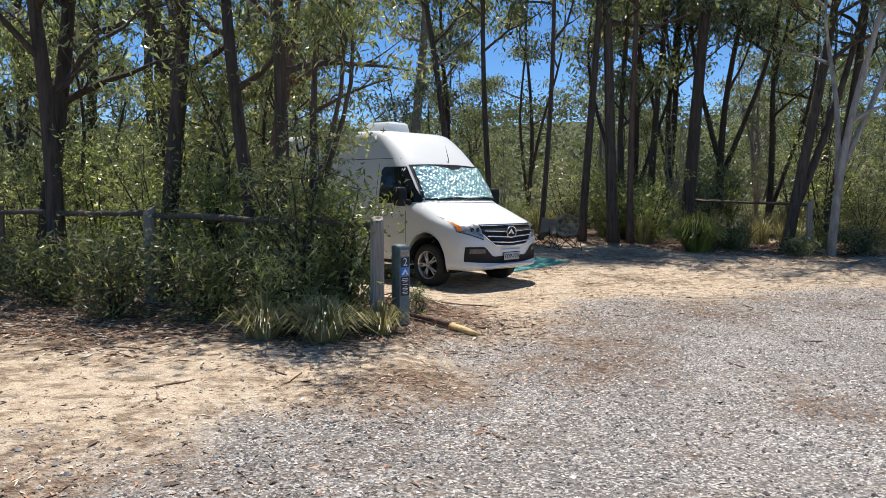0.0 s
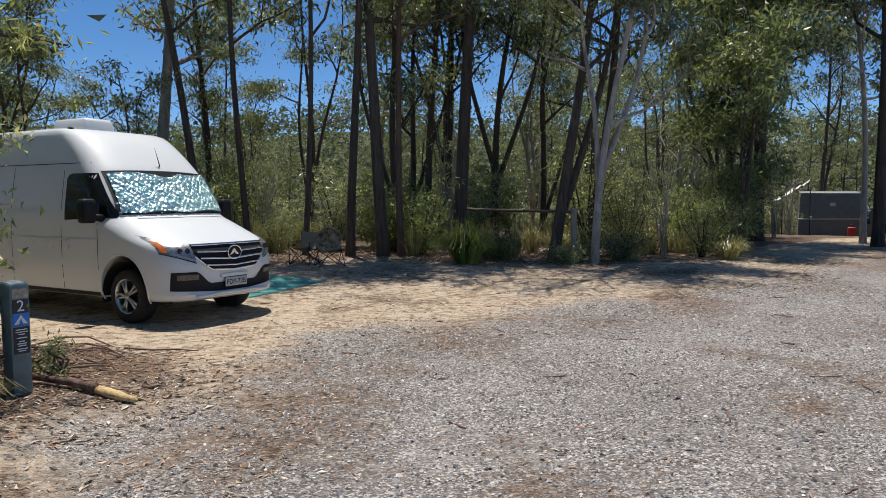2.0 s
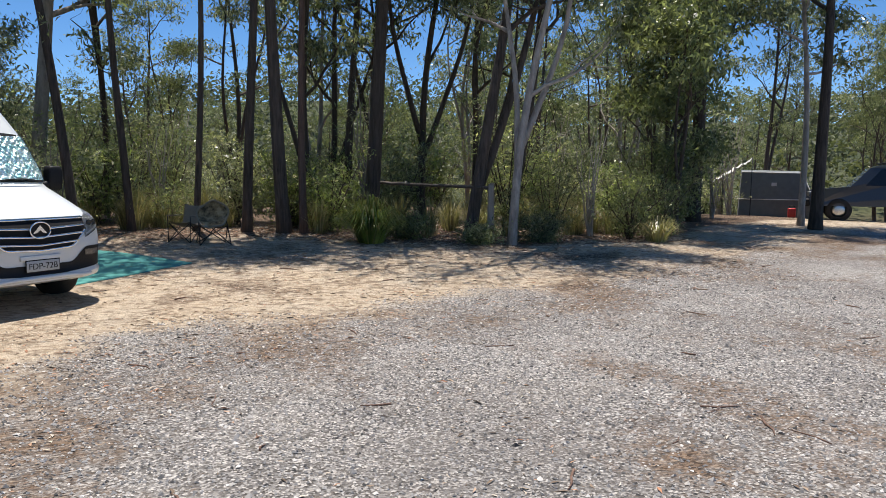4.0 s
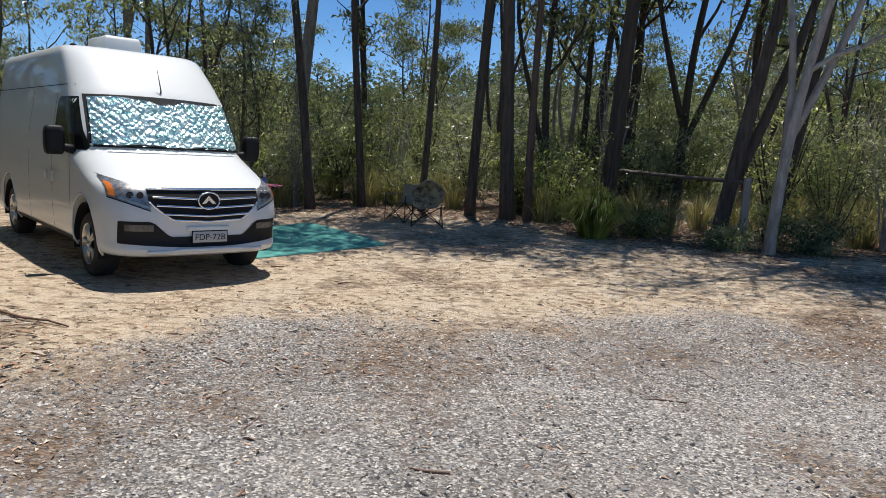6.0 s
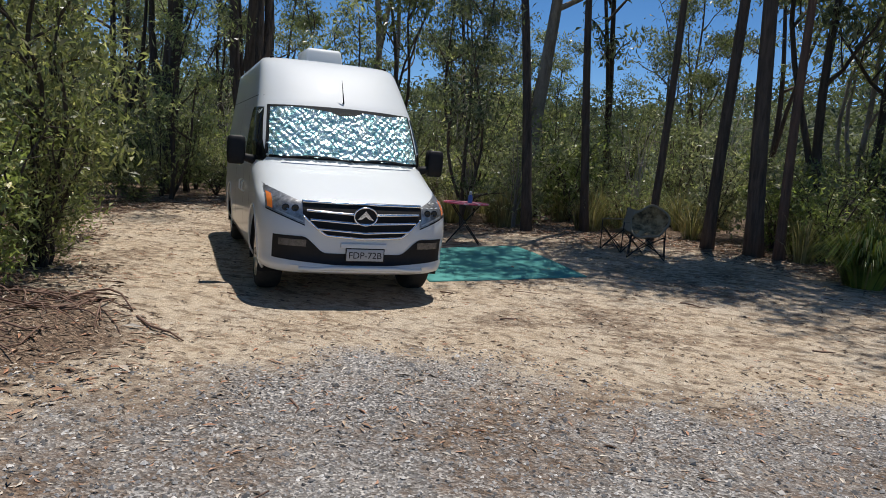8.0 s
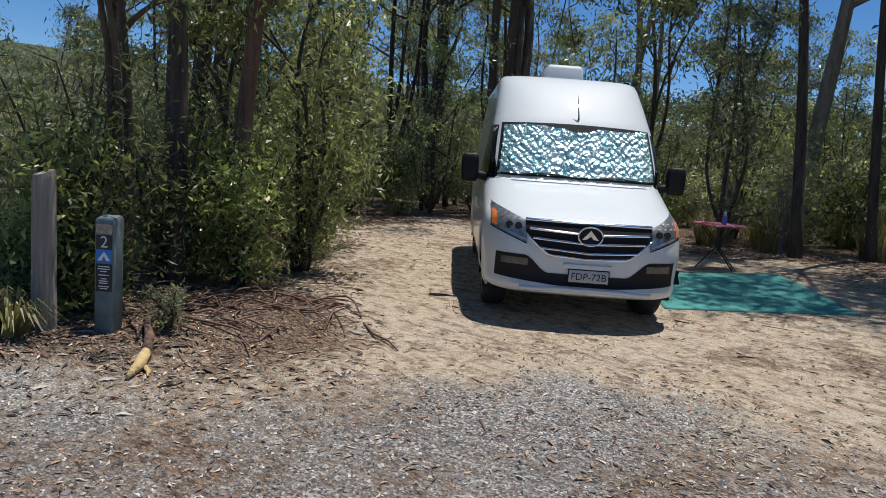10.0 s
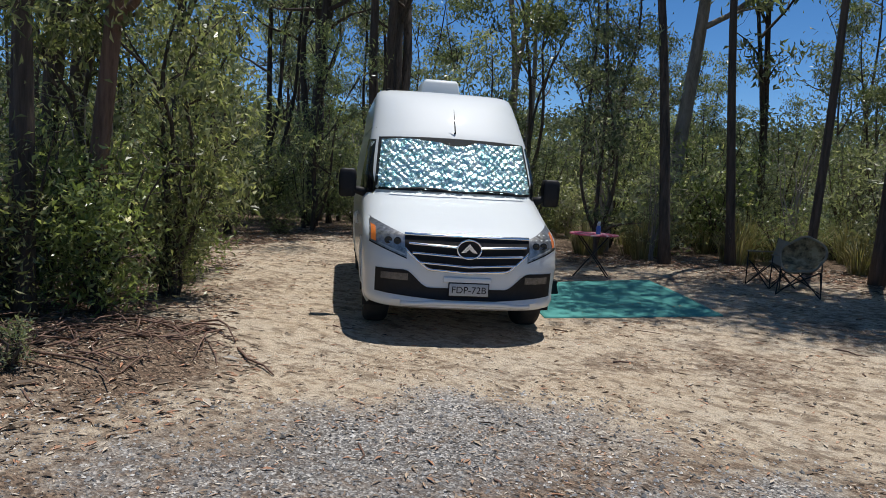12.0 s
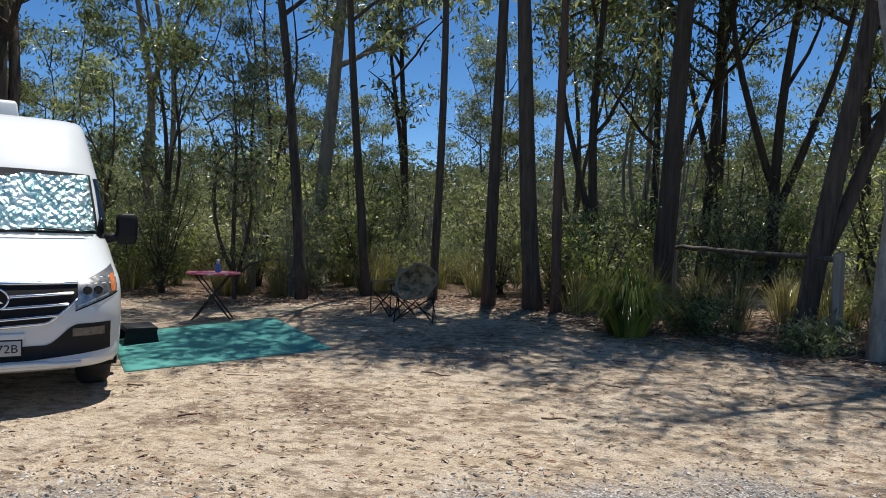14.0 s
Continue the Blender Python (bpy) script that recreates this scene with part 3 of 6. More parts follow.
def free(x, y, gap):
    if any((x - a) ** 2 + (y - b) ** 2 < gap * gap for a, b in spots):
        return False
    spots.append((x, y))
    return True


def plant(pool, flags, x, y, turn, size):
    k = rb.randrange(len(pool))
    if not flags[k]:
        flags[k] = True
        return put(pool[k], x, y, turn, size)
    return copy_at(pool[k], x, y, turn, size)


tries = 0
count = 0
while count < 88 and tries < 4000:
    tries += 1
    x, y = rb.uniform(-38, 44), rb.uniform(7, 62)
    if inside_site(x, y) < 2.8 or not free(x, y, 2.2):
        continue
    if y > 30 and rb.random() < 0.35 or 8 < x < 14.5 and 17.5 < y < 24 or 15 < x < 26 and y < 2.0 + (x - 1.5) * 1.13:
        continue
    plant(kinds, used, x, y, rb.uniform(0, 360), rb.uniform(0.75, 1.15))
    count += 1
# unseen woods added behind the road, only for reflections
for k in range(14):
    plant(kinds, used, rb.uniform(-30, 40), rb.uniform(-30, -9), rb.uniform(0, 360), rb.uniform(0.8, 1.15))

# undergrowth
bushes = [shrub(301, 2.2, 2.2, 9, 17, 0.12, 0.034, LEAF_GREY),
          shrub(302, 1.7, 2.0, 9, 17, 0.11, 0.038, LEAF_GREY, wood_mat=BARK_PALE, label="grey-green shrub with pale bare stems"),
          shrub(303, 2.9, 2.3, 10, 20, 0.12, 0.026, LEAF_DARK, label="dark feathery shrub in the undergrowth"),
          shrub(304, 2.0, 2.1, 9, 17, 0.12, 0.04, LEAF_LIGHT, flowers=30, label="pale green shrub with cream flower heads"),
          shrub(305, 1.1, 1.7, 9, 14, 0.10, 0.026, LEAF_DARK, label="low dark scrubby shrub"),
          shrub(306, 3.4, 2.4, 9, 19, 0.12, 0.034, LEAF_OLIVE, label="tall straggling olive-green shrub"),
          shrub(307, 3.6, 1.8, 7, 4, 0.11, 0.03, LEAF_GREY, wood_mat=BARK_PALE, label="nearly bare straggling shrub of pale dead stems")]
bused = [False] * len(bushes)
bspots = []
count = tries = 0
while count < 235 and tries < 9000:
    tries += 1
    if rb.random() < 0.72:
        x, y = rb.uniform(-16, 24), rb.uniform(7, 28)
    else:
        x, y = rb.uniform(-32, 40), rb.uniform(10, 46)
    s = inside_site(x, y)
    if s < 0.55 or any((x - a) ** 2 + (y - b) ** 2 < 1.0 for a, b in bspots):
        continue
    if -11 < x < -0.7 and y < 7.9 + (-0.68 - x) * 0.617:
        continue
    if x > 15 and y < 2.0 + (x - 1.5) * 1.13:
        continue
    if 7.6 < x < 13.8 and 18.6 < y < 23.5 or 5.6 < x < 9.4 and 16.5 < y < 20.6:
        continue
    bspots.append((x, y))
    plant(bushes, bused, x, y, rb.uniform(0, 360), rb.uniform(0.7, 1.25) * (0.8 if s < 1.2 else 1.0))
    count += 1

# far woods on the ridge
def far_woods():
    rnd = random.Random(9)
    g = Mesh()
    for _ in range(8500):
        a = rnd.uniform(-1.25, 1.25)
        r = 62 + 180 * rnd.random() ** 1.3
        x, y = 4 + r * math.sin(a), 8 + r * math.cos(a)
        z = height(x, y)
        tall = rnd.uniform(4, 10)
        w = rnd.uniform(1.2, 2.8)
        for _ in range(9):
            p = Vector((x + rnd.gauss(0, w * 0.5), y + rnd.gauss(0, w * 0.5), z + tall * rnd.uniform(0.35, 1.0)))
            s = rnd.uniform(0.3, 0.8) * (r / 130) ** 0.5
            g.leaf(p, Vector((rnd.uniform(-1, 1), rnd.uniform(-1, 1), rnd.uniform(-1, 0.6))).normalized(), Vector((rnd.uniform(-1, 1), rnd.uniform(-1, 1), 1)), s * 1.6, s)
    ob = new("far_woods", g.data("far_woods", LEAF_FAR, False))
    return tagged(ob, "dense olive bushland covering the distant ridge", "woods", kind="stuff")


far_woods()

# leafy small trees by the fence and at the far edge of the site
WATTLE = "bushy small tree with narrow olive leaves, leafy to the ground"
for k, (x, y, tall, lean, lm, size) in enumerate([(-1.7, 8.25, 5.2, (0.7, 0.0), LEAF_OLIVE, 0.13), (-3.3, 10.2, 3.8, (0.2, 0.1), LEAF_OLIVE, 0.13),
                                                  (-6.4, 12.2, 4.4, (0.2, 0.2), LEAF_GUM, 0.14), (-2.7, 10.7, 3.8, (0.3, 0.3), LEAF_OLIVE, 0.13),
                                                  (-4.6, 12.4, 4.2, (0.3, 0.3), LEAF_OLIVE, 0.14), (-8.4, 15.3, 4.8, (0.3, 0.3), LEAF_OLIVE, 0.15), (-8.3, 18.3, 5.0, (0.3, 0.3), LEAF_OLIVE, 0.15), (-4.9, 20.2, 4.6, (0.3, 0.3), LEAF_GUM, 0.15), (-1.3, 19.8, 4.8, (-0.2, 0.0), LEAF_GUM, 0.15),
                                                  (13.8, 17.6, 7.0, (0.3, 0.3), LEAF_DARK, 0.15), (14.6, 19.2, 8.5, (0.3, 0.3), LEAF_DARK, 0.15), (16.2, 21.8, 8.0, (-0.3, 0.3), LEAF_DARK, 0.16)]):
    put(gum(400 + k, tall, 0.035 + 0.004 * tall, lean, 0.45 if k == 0 else 0.1, 11, 16 if k == 0 else 10 if x < 0 else 32, BARK_DARK, lm, WATTLE, spread=0.19 if x < 0 else 0.3, size=size * (0.85 if x < 0 else 1.2), fork=2, bend=0.3, fine=k > 0), x, y)
for k, (x, y, tall, wide, lm, fl) in enumerate([(-1.05, 7.75, 1.5, 0.8, LEAF_LIGHT, 25), (-1.5, 7.85, 2.3, 1.2, LEAF_OLIVE, 12), (-1.6, 7.55, 0.85, 1.1, LEAF_OLIVE, 0), (-2.1, 8.9, 1.9, 1.5, LEAF_OLIVE, 0), (-2.6, 7.9, 0.8, 1.3, LEAF_DARK, 0), (-3.0, 9.6, 1.9, 1.6, LEAF_LIGHT, 25), (-3.7, 8.0, 1.0, 1.5, LEAF_DARK, 0), (-4.1, 10.4, 2.2, 1.8, LEAF_OLIVE, 0),
                                                (-4.9, 8.9, 0.8, 1.4, LEAF_DARK, 0), (-5.4, 11.2, 2.2, 1.8, LEAF_LIGHT, 30), (-6.2, 9.6, 0.9, 1.5, LEAF_DARK, 0), (-6.8, 12.2, 2.2, 1.8, LEAF_OLIVE, 0), (-1.75, 9.5, 1.6, 1.3, LEAF_LIGHT, 20), (-2.5, 10.8, 1.7, 1.5, LEAF_OLIVE, 0), (-3.6, 11.6, 1.7, 1.6, LEAF_LIGHT, 30),
                                                (5.6, 19.4, 1.7, 1.6, LEAF_LIGHT, 25), (7.0, 17.5, 0.5, 1.0, LEAF_DARK, 0), (8.2, 16.5, 0.3, 0.6, LEAF_GUM, 0), (9.6, 16.5, 0.6, 1.0, LEAF_GUM, 0), (11.9, 16.7, 1.5, 1.8, LEAF_DARK, 0), (12.8, 16.9, 1.4, 1.6, LEAF_DARK, 0)]):
    put(shrub(500 + k, tall, wide, 10, 22, 0.085, 0.02 if lm is not LEAF_LIGHT else 0.028, lm, fl, "leafy shrub crowding the edge of the campsite"), x, y)
put(tussock(601, 1.05, 1.15, 820, LEAF_GRASS, "large bright green strappy grass tussock", width=0.016), 6.05, 17.05)
put(tussock(602, 0.52, 0.8, 420, LEAF_DRYGRASS, "dry grey-green grass tussock at the foot of the fence"), -1.15, 6.85)
put(tussock(603, 0.5, 0.7, 260, LEAF_DRYGRASS, "dry grey-green grass tussock at the foot of the fence"), -1.75, 6.95)
put(tussock(604, 0.4, 0.5, 160, LEAF_DRYGRASS, "small dry grass tussock beside the timber post"), -0.62, 7.15)
put(tussock(605, 0.7, 1.0, 260, LEAF_DRYGRASS, "dark strappy grass tussock under the trees"), 12.3, 16.2)
put(shrub(606, 0.38, 0.3, 5, 9, 0.05, 0.011, LEAF_GUM, 0, "tiny green sapling beside the site marker", 0.04, "sapling"), -0.28, 8.15)


# straw-coloured grass between the shrubs
def straw_grass():
    rnd = random.Random(77)
    g = Mesh()
    count = 0
    while count < 110:
        x, y = rnd.uniform(-7, 14), rnd.uniform(17.5, 26)
        if not 0.5 < inside_site(x, y) < 6.5:
            continue
        count += 1
        foot, tall = Vector((x, y, height(x, y) - 0.03)), rnd.uniform(0.65, 1.25)
        for _ in range(140):
            a, t = rnd.uniform(0, 6.28), rnd.random() ** 0.7
            o = Vector((math.cos(a), math.sin(a), 0))
            side = Vector((-o.y, o.x, 0)) * rnd.uniform(0.005, 0.010)
            h = tall * rnd.uniform(0.6, 1.05) * (1 - 0.3 * t)
            p0 = foot + o * 0.18 * t
            p1 = p0 + o * 0.16 * t + Vector((0, 0, h * 0.65))
            p2 = p0 + o * 0.45 * t + Vector((0, 0, h))
            b = len(g.v)
            g.v += [p0 - side, p0 + side, p1 + side * 0.8, p1 - side * 0.8, p2]
            g.f += [(b, b + 1, b + 2, b + 3), (b + 3, b + 2, b + 4)]
    return tagged(new("straw_grass", g.data("straw_grass", LEAF_DRYGRASS, False)), "tall dry straw-coloured grass growing among the shrubs", "grass", kind="stuff")


straw_grass()


# ---- van ----
def paint(name, col):
    m, n, l, b = mat(name)
    v = obj_vec(n)
    big = noise_tex(n, l, 1.5, 5, 0.6, v)
    l.new(ramp(n, l, big, [(0.35, tuple(c * 0.965 for c in col)), (0.7, col)]), b.inputs["Base Color"])
    b.inputs["Roughness"].default_value = 0.5
    b.inputs["Specular IOR Level"].default_value = 0.25
    b.inputs["Coat Weight"].default_value = 0.7
    b.inputs["Coat Roughness"].default_value = 0.03
    return m


WHITE = paint("van_white", (0.66, 0.69, 0.695))
BLACK_PLASTIC = plain("black_plastic", (0.009, 0.009, 0.010), 0.6, 0, 0.2, 20, 0.1)
BLACK_PLASTIC.node_tree.nodes["Principled BSDF"].inputs["Specular IOR Level"].default_value = 0.3
DARK = plain("dark_cavity", (0.006, 0.006, 0.007), 0.9)
RUBBER = plain("rubber", (0.022, 0.021, 0.02), 0.85, 0, 0.3, 12, 0.2)
CHROME = plain("chrome", (0.80, 0.81, 0.83), 0.12, 1.0, 0.03)
ALLOY = plain("alloy", (0.55, 0.55, 0.55), 0.3, 1.0, 0.1)
TINT = plain("tinted_glass", (0.008, 0.009, 0.01), 0.06, 0, 0.1)
AMBER = plain("amber_lens", (0.62, 0.17, 0.03), 0.2)
LAMP_IN = plain("lamp_reflector", (0.30, 0.30, 0.30), 0.34, 0.8, 0.5, 22)
LAMP_DIM = plain("dim_lamp_lens", (0.13, 0.125, 0.115), 0.25, 0.3, 0.3, 20)
PLATE_WHITE = plain("plate_white", (0.42, 0.44, 0.45), 0.4, 0, 0.05)


def glass(name, col=(0.9, 0.97, 0.95)):
    m, n, l, b = mat(name)
    b.inputs["Base Color"].default_value = (*col, 1)
    b.inputs["Transmission Weight"].default_value = 1.0
    b.inputs["Roughness"].default_value = 0.02
    b.inputs["IOR"].default_value = 1.3
    return m


GLASS = glass("glass")


def foil_material():
    m, n, l, b = mat("silver_foil")
    v = obj_vec(n)
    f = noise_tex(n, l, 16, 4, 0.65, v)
    # teal and pale blotches paint sky reflections and shaded folds onto silver foil
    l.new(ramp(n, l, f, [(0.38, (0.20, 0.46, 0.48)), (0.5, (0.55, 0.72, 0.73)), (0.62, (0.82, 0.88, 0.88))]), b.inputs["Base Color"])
    b.inputs["Metallic"].default_value = 0.8
    b.inputs["Roughness"].default_value = 0.27
    bump(n, l, b, noise_tex(n, l, 30, 3, 0.6, v), 0.5, 0.01)
    return m


FOIL = foil_material()
VAN_Z = 0.015
VAN = new("camper_van")
VAN.matrix_world = pose(1.115, 11.615, VAN_Z, 0.6, 0, 45.0) @ Matrix.Diagonal((1.022, 1, 1, 1))
tagged(VAN, "white high-roof camper van with silver foil sunshade, parked on sand", "van")
# in van space x runs across (towards the mat), y runs from nose to tail, z up from the ground

LEVELS = [  # height, nose position, half width, corner depth
    (0.270, 0.10, 0.90, 0.50), (0.300, 0.02, 0.945, 0.55), (0.360, 0.0, 0.96, 0.55), (0.410, 0.035, 0.965, 0.55), (0.460, 0.045, 0.97, 0.55),
    (0.600, 0.035, 0.98, 0.55), (0.660, 0.03, 0.985, 0.55), (0.750, 0.05, 0.985, 0.55), (0.860, 0.075, 0.985, 0.56), (0.930, 0.12, 0.985, 0.60), (0.980, 0.19, 0.985, 0.66), (1.040, 0.32, 0.985, 0.75),
    (1.110, 0.50, 0.985, 0.80), (1.180, 0.70, 0.985, 0.82), (1.240, 0.88, 0.982, 0.80), (1.280, 0.985, 0.98, 0.70), (1.320, 1.02, 0.978, 0.60),
    (1.450, 1.115, 0.965, 0.42), (1.600, 1.225, 0.945, 0.38), (1.750, 1.335, 0.925, 0.36), (1.880, 1.43, 0.905, 0.36), (1.930, 1.47, 0.898, 0.38),
    (2.033, 1.575, 0.882, 0.37), (2.162, 1.715, 0.866, 0.37), (2.291, 1.87, 0.850, 0.38), (2.386, 2.01, 0.838, 0.34), (2.450, 2.12, 0.822, 0.32), (2.485, 2.22, 0.79, 0.32), (2.502, 2.38, 0.735, 0.32)]
TAIL = 5.85


def level(z):
    for (z0, *a), (z1, *b) in zip(LEVELS, LEVELS[1:]):
        if z <= z1:
            t = max(0.0, (z - z0) / (z1 - z0))
            return [p + (q - p) * t for p, q in zip(a, b)]
    return list(LEVELS[-1][1:])


def nose(x, z):
    """How far back the front surface lies at this height and distance off centre."""
    f, w, c = level(z)
    t = min(1.0, abs(x) / w)
    bow = 0.07 * t * t
    return f + bow + c * (1 - (1 - t ** 5.0) ** 0.4)


def flank(y, z):
    """Half width of the body at this height and distance from the nose."""
    lo, hi = 0.0, level(z)[1]
    top = hi
    for _ in range(30):
        mid = (lo + hi) / 2
        if nose(mid, z) < y:
            lo = mid
        else:
            hi = mid
    w = lo if nose(top * 0.9999, z) > y else top
    if y > TAIL - 0.3:
        w -= 0.06 * ((y - TAIL + 0.3) / 0.3) ** 2
    return w


def van_body():
    zs = []
    for (z0, *_), (z1, *_) in zip(LEVELS, LEVELS[1:]):
        k = max(1, int((z1 - z0) / 0.05))
        zs += [z0 + (z1 - z0) * i / k for i in range(k)]
    zs.append(LEVELS[-1][0])
    us = [math.sin(math.pi / 2 * i / 22) for i in range(-22, 23)]
    ring_n = None
    m = Mesh()
    for z in zs:
        f, w, c = level(z)
        ring = [(x * w * 0.9999, nose(x * w * 0.9999, z)) for x in us]
        y_end = ring[-1][1]
        back = [y_end + (TAIL - 0.3 - y_end) * i / 12 for i in range(1, 13)] + [TAIL - 0.18, TAIL - 0.08, TAIL - 0.02]
        right = [(flank(y, z), y) for y in back]
        full = ring + right + [(w * 0.8, TAIL), (0, TAIL + 0.02), (-w * 0.8, TAIL)] + [(-x, y) for x, y in right[::-1]]
        ring_n = len(full)
        m.v += [Vector((x, y, z)) for x, y in full]
    for j in range(len(zs) - 1):
        for i in range(ring_n):
            i2 = (i + 1) % ring_n
            m.f.append((j * ring_n + i, j * ring_n + i2, (j + 1) * ring_n + i2, (j + 1) * ring_n + i))
    m.f.append(tuple(range(ring_n))[::-1])
    # crowned roof closes the top
    b, top = (len(zs) - 1) * ring_n, len(m.v)
    inner = [Vector((v.x * 0.55, 4.2 + (v.y - 4.2) * 0.8, 2.519)) for v in m.v[b:b + ring_n]]
    m.v += inner
    for i in range(ring_n):
        i2 = (i + 1) % ring_n
        m.f.append((b + i, b + i2, top + i2, top + i))
    m.f.append(tuple(top + i for i in range(ring_n)))
    return m


FRONT_AXLE, REAR_AXLE, WHEEL_R = 0.99, 4.72, 0.355


def cut_arches(ob):
    """Opens the four wheel arches in the body shell."""
    cut = Mesh()
    for y in (FRONT_AXLE, REAR_AXLE):
        for s in (-1, 1):
            b = len(cut.v)
            for x in (0.55, 1.3):
                for k in range(32):
                    a = 2 * math.pi * k / 32
                    cut.v.append(Vector((s * x, y + 0.455 * math.cos(a), 0.36 + 0.455 * math.sin(a))))
            for k in range(32):
                k2 = (k + 1) % 32
                q = (b + k, b + k2, b + 32 + k2, b + 32 + k)
                cut.f.append(q if s > 0 else q[::-1])
            c1, c2 = tuple(b + k for k in range(32)), tuple(b + 32 + k for k in range(32))
            cut.f += [c1[::-1], c2] if s > 0 else [c1, c2[::-1]]
    cutter = new("cutter", cut.data("cutter", DARK, False))
    mod = ob.modifiers.new("arches", "BOOLEAN")
    mod.operation, mod.object, mod.solver = "DIFFERENCE", cutter, "EXACT"
    me = bpy.data.meshes.new_from_object(ob.evaluated_get(bpy.context.evaluated_depsgraph_get()))
    ob.modifiers.clear()
    old = ob.data
    ob.data = me
    cutter_mesh = cutter.data
    bpy.data.objects.remove(cutter)
    bpy.data.meshes.remove(old)
    bpy.data.meshes.remove(cutter_mesh)


body = part("body", van_body(), WHITE, None)
cut_arches(body)
body.data.materials.clear()
body.data.materials.append(WHITE)
body.data.shade_smooth()
body.data.set_sharp_from_angle(angle=radians(50))
body.parent = VAN


def front_patch(name, material, outline, off=0.005, parent=None, label="", nx=26, nz=10, thick=0.0, shape=None):
    """A panel that follows the nose: outline(t) gives the lower and upper edge, x0..x1 its span."""
    x0, x1, low, high = outline
    m = Mesh()
    for j in range(nz + 1):
        for i in range(nx + 1):
            x = x0 + (x1 - x0) * i / nx
            z = low(x) + (high(x) - low(x)) * j / nz
            o = off + (shape(x, z, i / nx, j / nz) if shape else 0.0)
            m.v.append(Vector((x, nose(x, z) - o, z)))
    for j in range(nz):
        for i in range(nx):
            a = j * (nx + 1) + i
            m.f.append((a, a + 1, a + nx + 2, a + nx + 1))
    ob = part(name, m, material, parent or VAN, label)
    if thick:
        mod = ob.modifiers.new("thick", "SOLIDIFY")
        mod.thickness, mod.offset = thick, 1
    return ob


def side_patch(name, material, s, y0, y1, low, high, off=0.004, parent=None, label="", ny=24, nz=6):
    m = Mesh()
    for j in range(nz + 1):
        for i in range(ny + 1):
            y = y0 + (y1 - y0) * i / ny
            z = low(y) + (high(y) - low(y)) * j / nz
            m.v.append(Vector((s * (flank(y, z) + off), y, z)))
    for j in range(nz):
        for i in range(ny):
            a = j * (ny + 1) + i
            q = (a, a + 1, a + ny + 2, a + ny + 1)
            m.f.append(q if s > 0 else q[::-1])
    return part(name, m, material, parent or VAN, label)


def const(v):
    return lambda x: v


# windscreen: black surround, crumpled foil shade behind the pane
def ws_low(x):
    return 1.295 + 0.012 * (1 - (x / 0.86) ** 2)


def ws_high(x):
    return 1.885 + 0.02 * (1 - (x / 0.8) ** 2)


def tapered(m_ob, z0, z1, w0, w1):
    for v in m_ob.data.vertices:
        t = (v.co.z - z0) / (z1 - z0)
        k = (w0 + (w1 - w0) * t) / w0
        v.co.x *= k
        v.co.y += nose(v.co.x, v.co.z) - nose(v.co.x / k, v.co.z)


windscreen = front_patch("windscreen", BLACK_PLASTIC, (-0.865, 0.865, ws_low, ws_high), 0.004, label="black-edged windscreen", nz=14)
tapered(windscreen, 1.295, 1.9, 0.865, 0.818)


def quilt(x, z, u, v):
    wx, wz = x + 0.055 * noise.noise((x * 9, z * 9, 2.0)), z + 0.055 * noise.noise((x * 9, z * 9, 5.0))
    puff = abs(math.sin(math.pi * (wx + wz) / 0.092) * math.sin(math.pi * (wx - wz * 1.1) / 0.092)) ** 0.9
    return 0.017 * puff + 0.016 * noise.noise((x * 12, z * 12, 1.0)) + 0.012 * abs(noise.noise((x * 24, z * 24, 3.0)))


def shade_high(x):
    dip = 0.05 * math.exp(-((x - 0.05) / 0.17) ** 4)
    return 1.862 - dip + 0.01 * math.sin(x * 9)


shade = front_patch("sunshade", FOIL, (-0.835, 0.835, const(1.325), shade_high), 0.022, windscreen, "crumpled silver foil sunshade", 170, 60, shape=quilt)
tapered(shade, 1.295, 1.9, 0.865, 0.818)
pane = front_patch("pane", GLASS, (-0.855, 0.855, lambda x: ws_low(x) + 0.008, lambda x: ws_high(x) - 0.008), 0.046, windscreen, nz=10)
tapered(pane, 1.295, 1.9, 0.865, 0.818)
pane.visible_shadow = False
for x0, x1 in ((-0.70, 0.02), (0.05, 0.74)):
    w = Mesh()
    pts = [Vector((x0 + (x1 - x0) * i / 8, nose(x0 + (x1 - x0) * i / 8, 1.30) - 0.06, 1.305 + 0.035 * math.sin(i / 8 * 3.14))) for i in range(9)]
    w.tube(pts, [0.010] * 9, 5)
    part("wiper", w, BLACK_PLASTIC, VAN)


# grille and lamps
def gr_low(x):
    t = min(1, abs(x) / 0.60)
    return 0.615 + 0.03 * t + 0.17 * max(0, (t - 0.62) / 0.38) ** 1.2


def gr_high(x):
    return 0.945 + 0.012 * (abs(x) / 0.6) ** 2


grille = front_patch("grille", DARK, (-0.60, 0.60, gr_low, gr_high), 0.006, label="black grille with chrome bars")


def bar(z, w, r, dip=0.025):
    g = Mesh()
    xs = [-w + 2 * w * i / 24 for i in range(25)]
    b = 0
    for i, x in enumerate(xs):
        zz = z - dip + dip * abs(x) / w
        y = nose(x, zz) - 0.012
        for dy, dz in ((0.012, -r), (-0.016, -r * 0.6), (-0.024, 0), (-0.016, r * 0.7), (0.012, r)):
            g.v.append(Vector((x, y + dy, zz + dz)))
    for i in range(24):
        for k in range(4):
            a = i * 5 + k
            g.f.append((a, a + 5, a + 6, a + 1))
    part("grille_bar", g, CHROME, grille, "chrome bar")


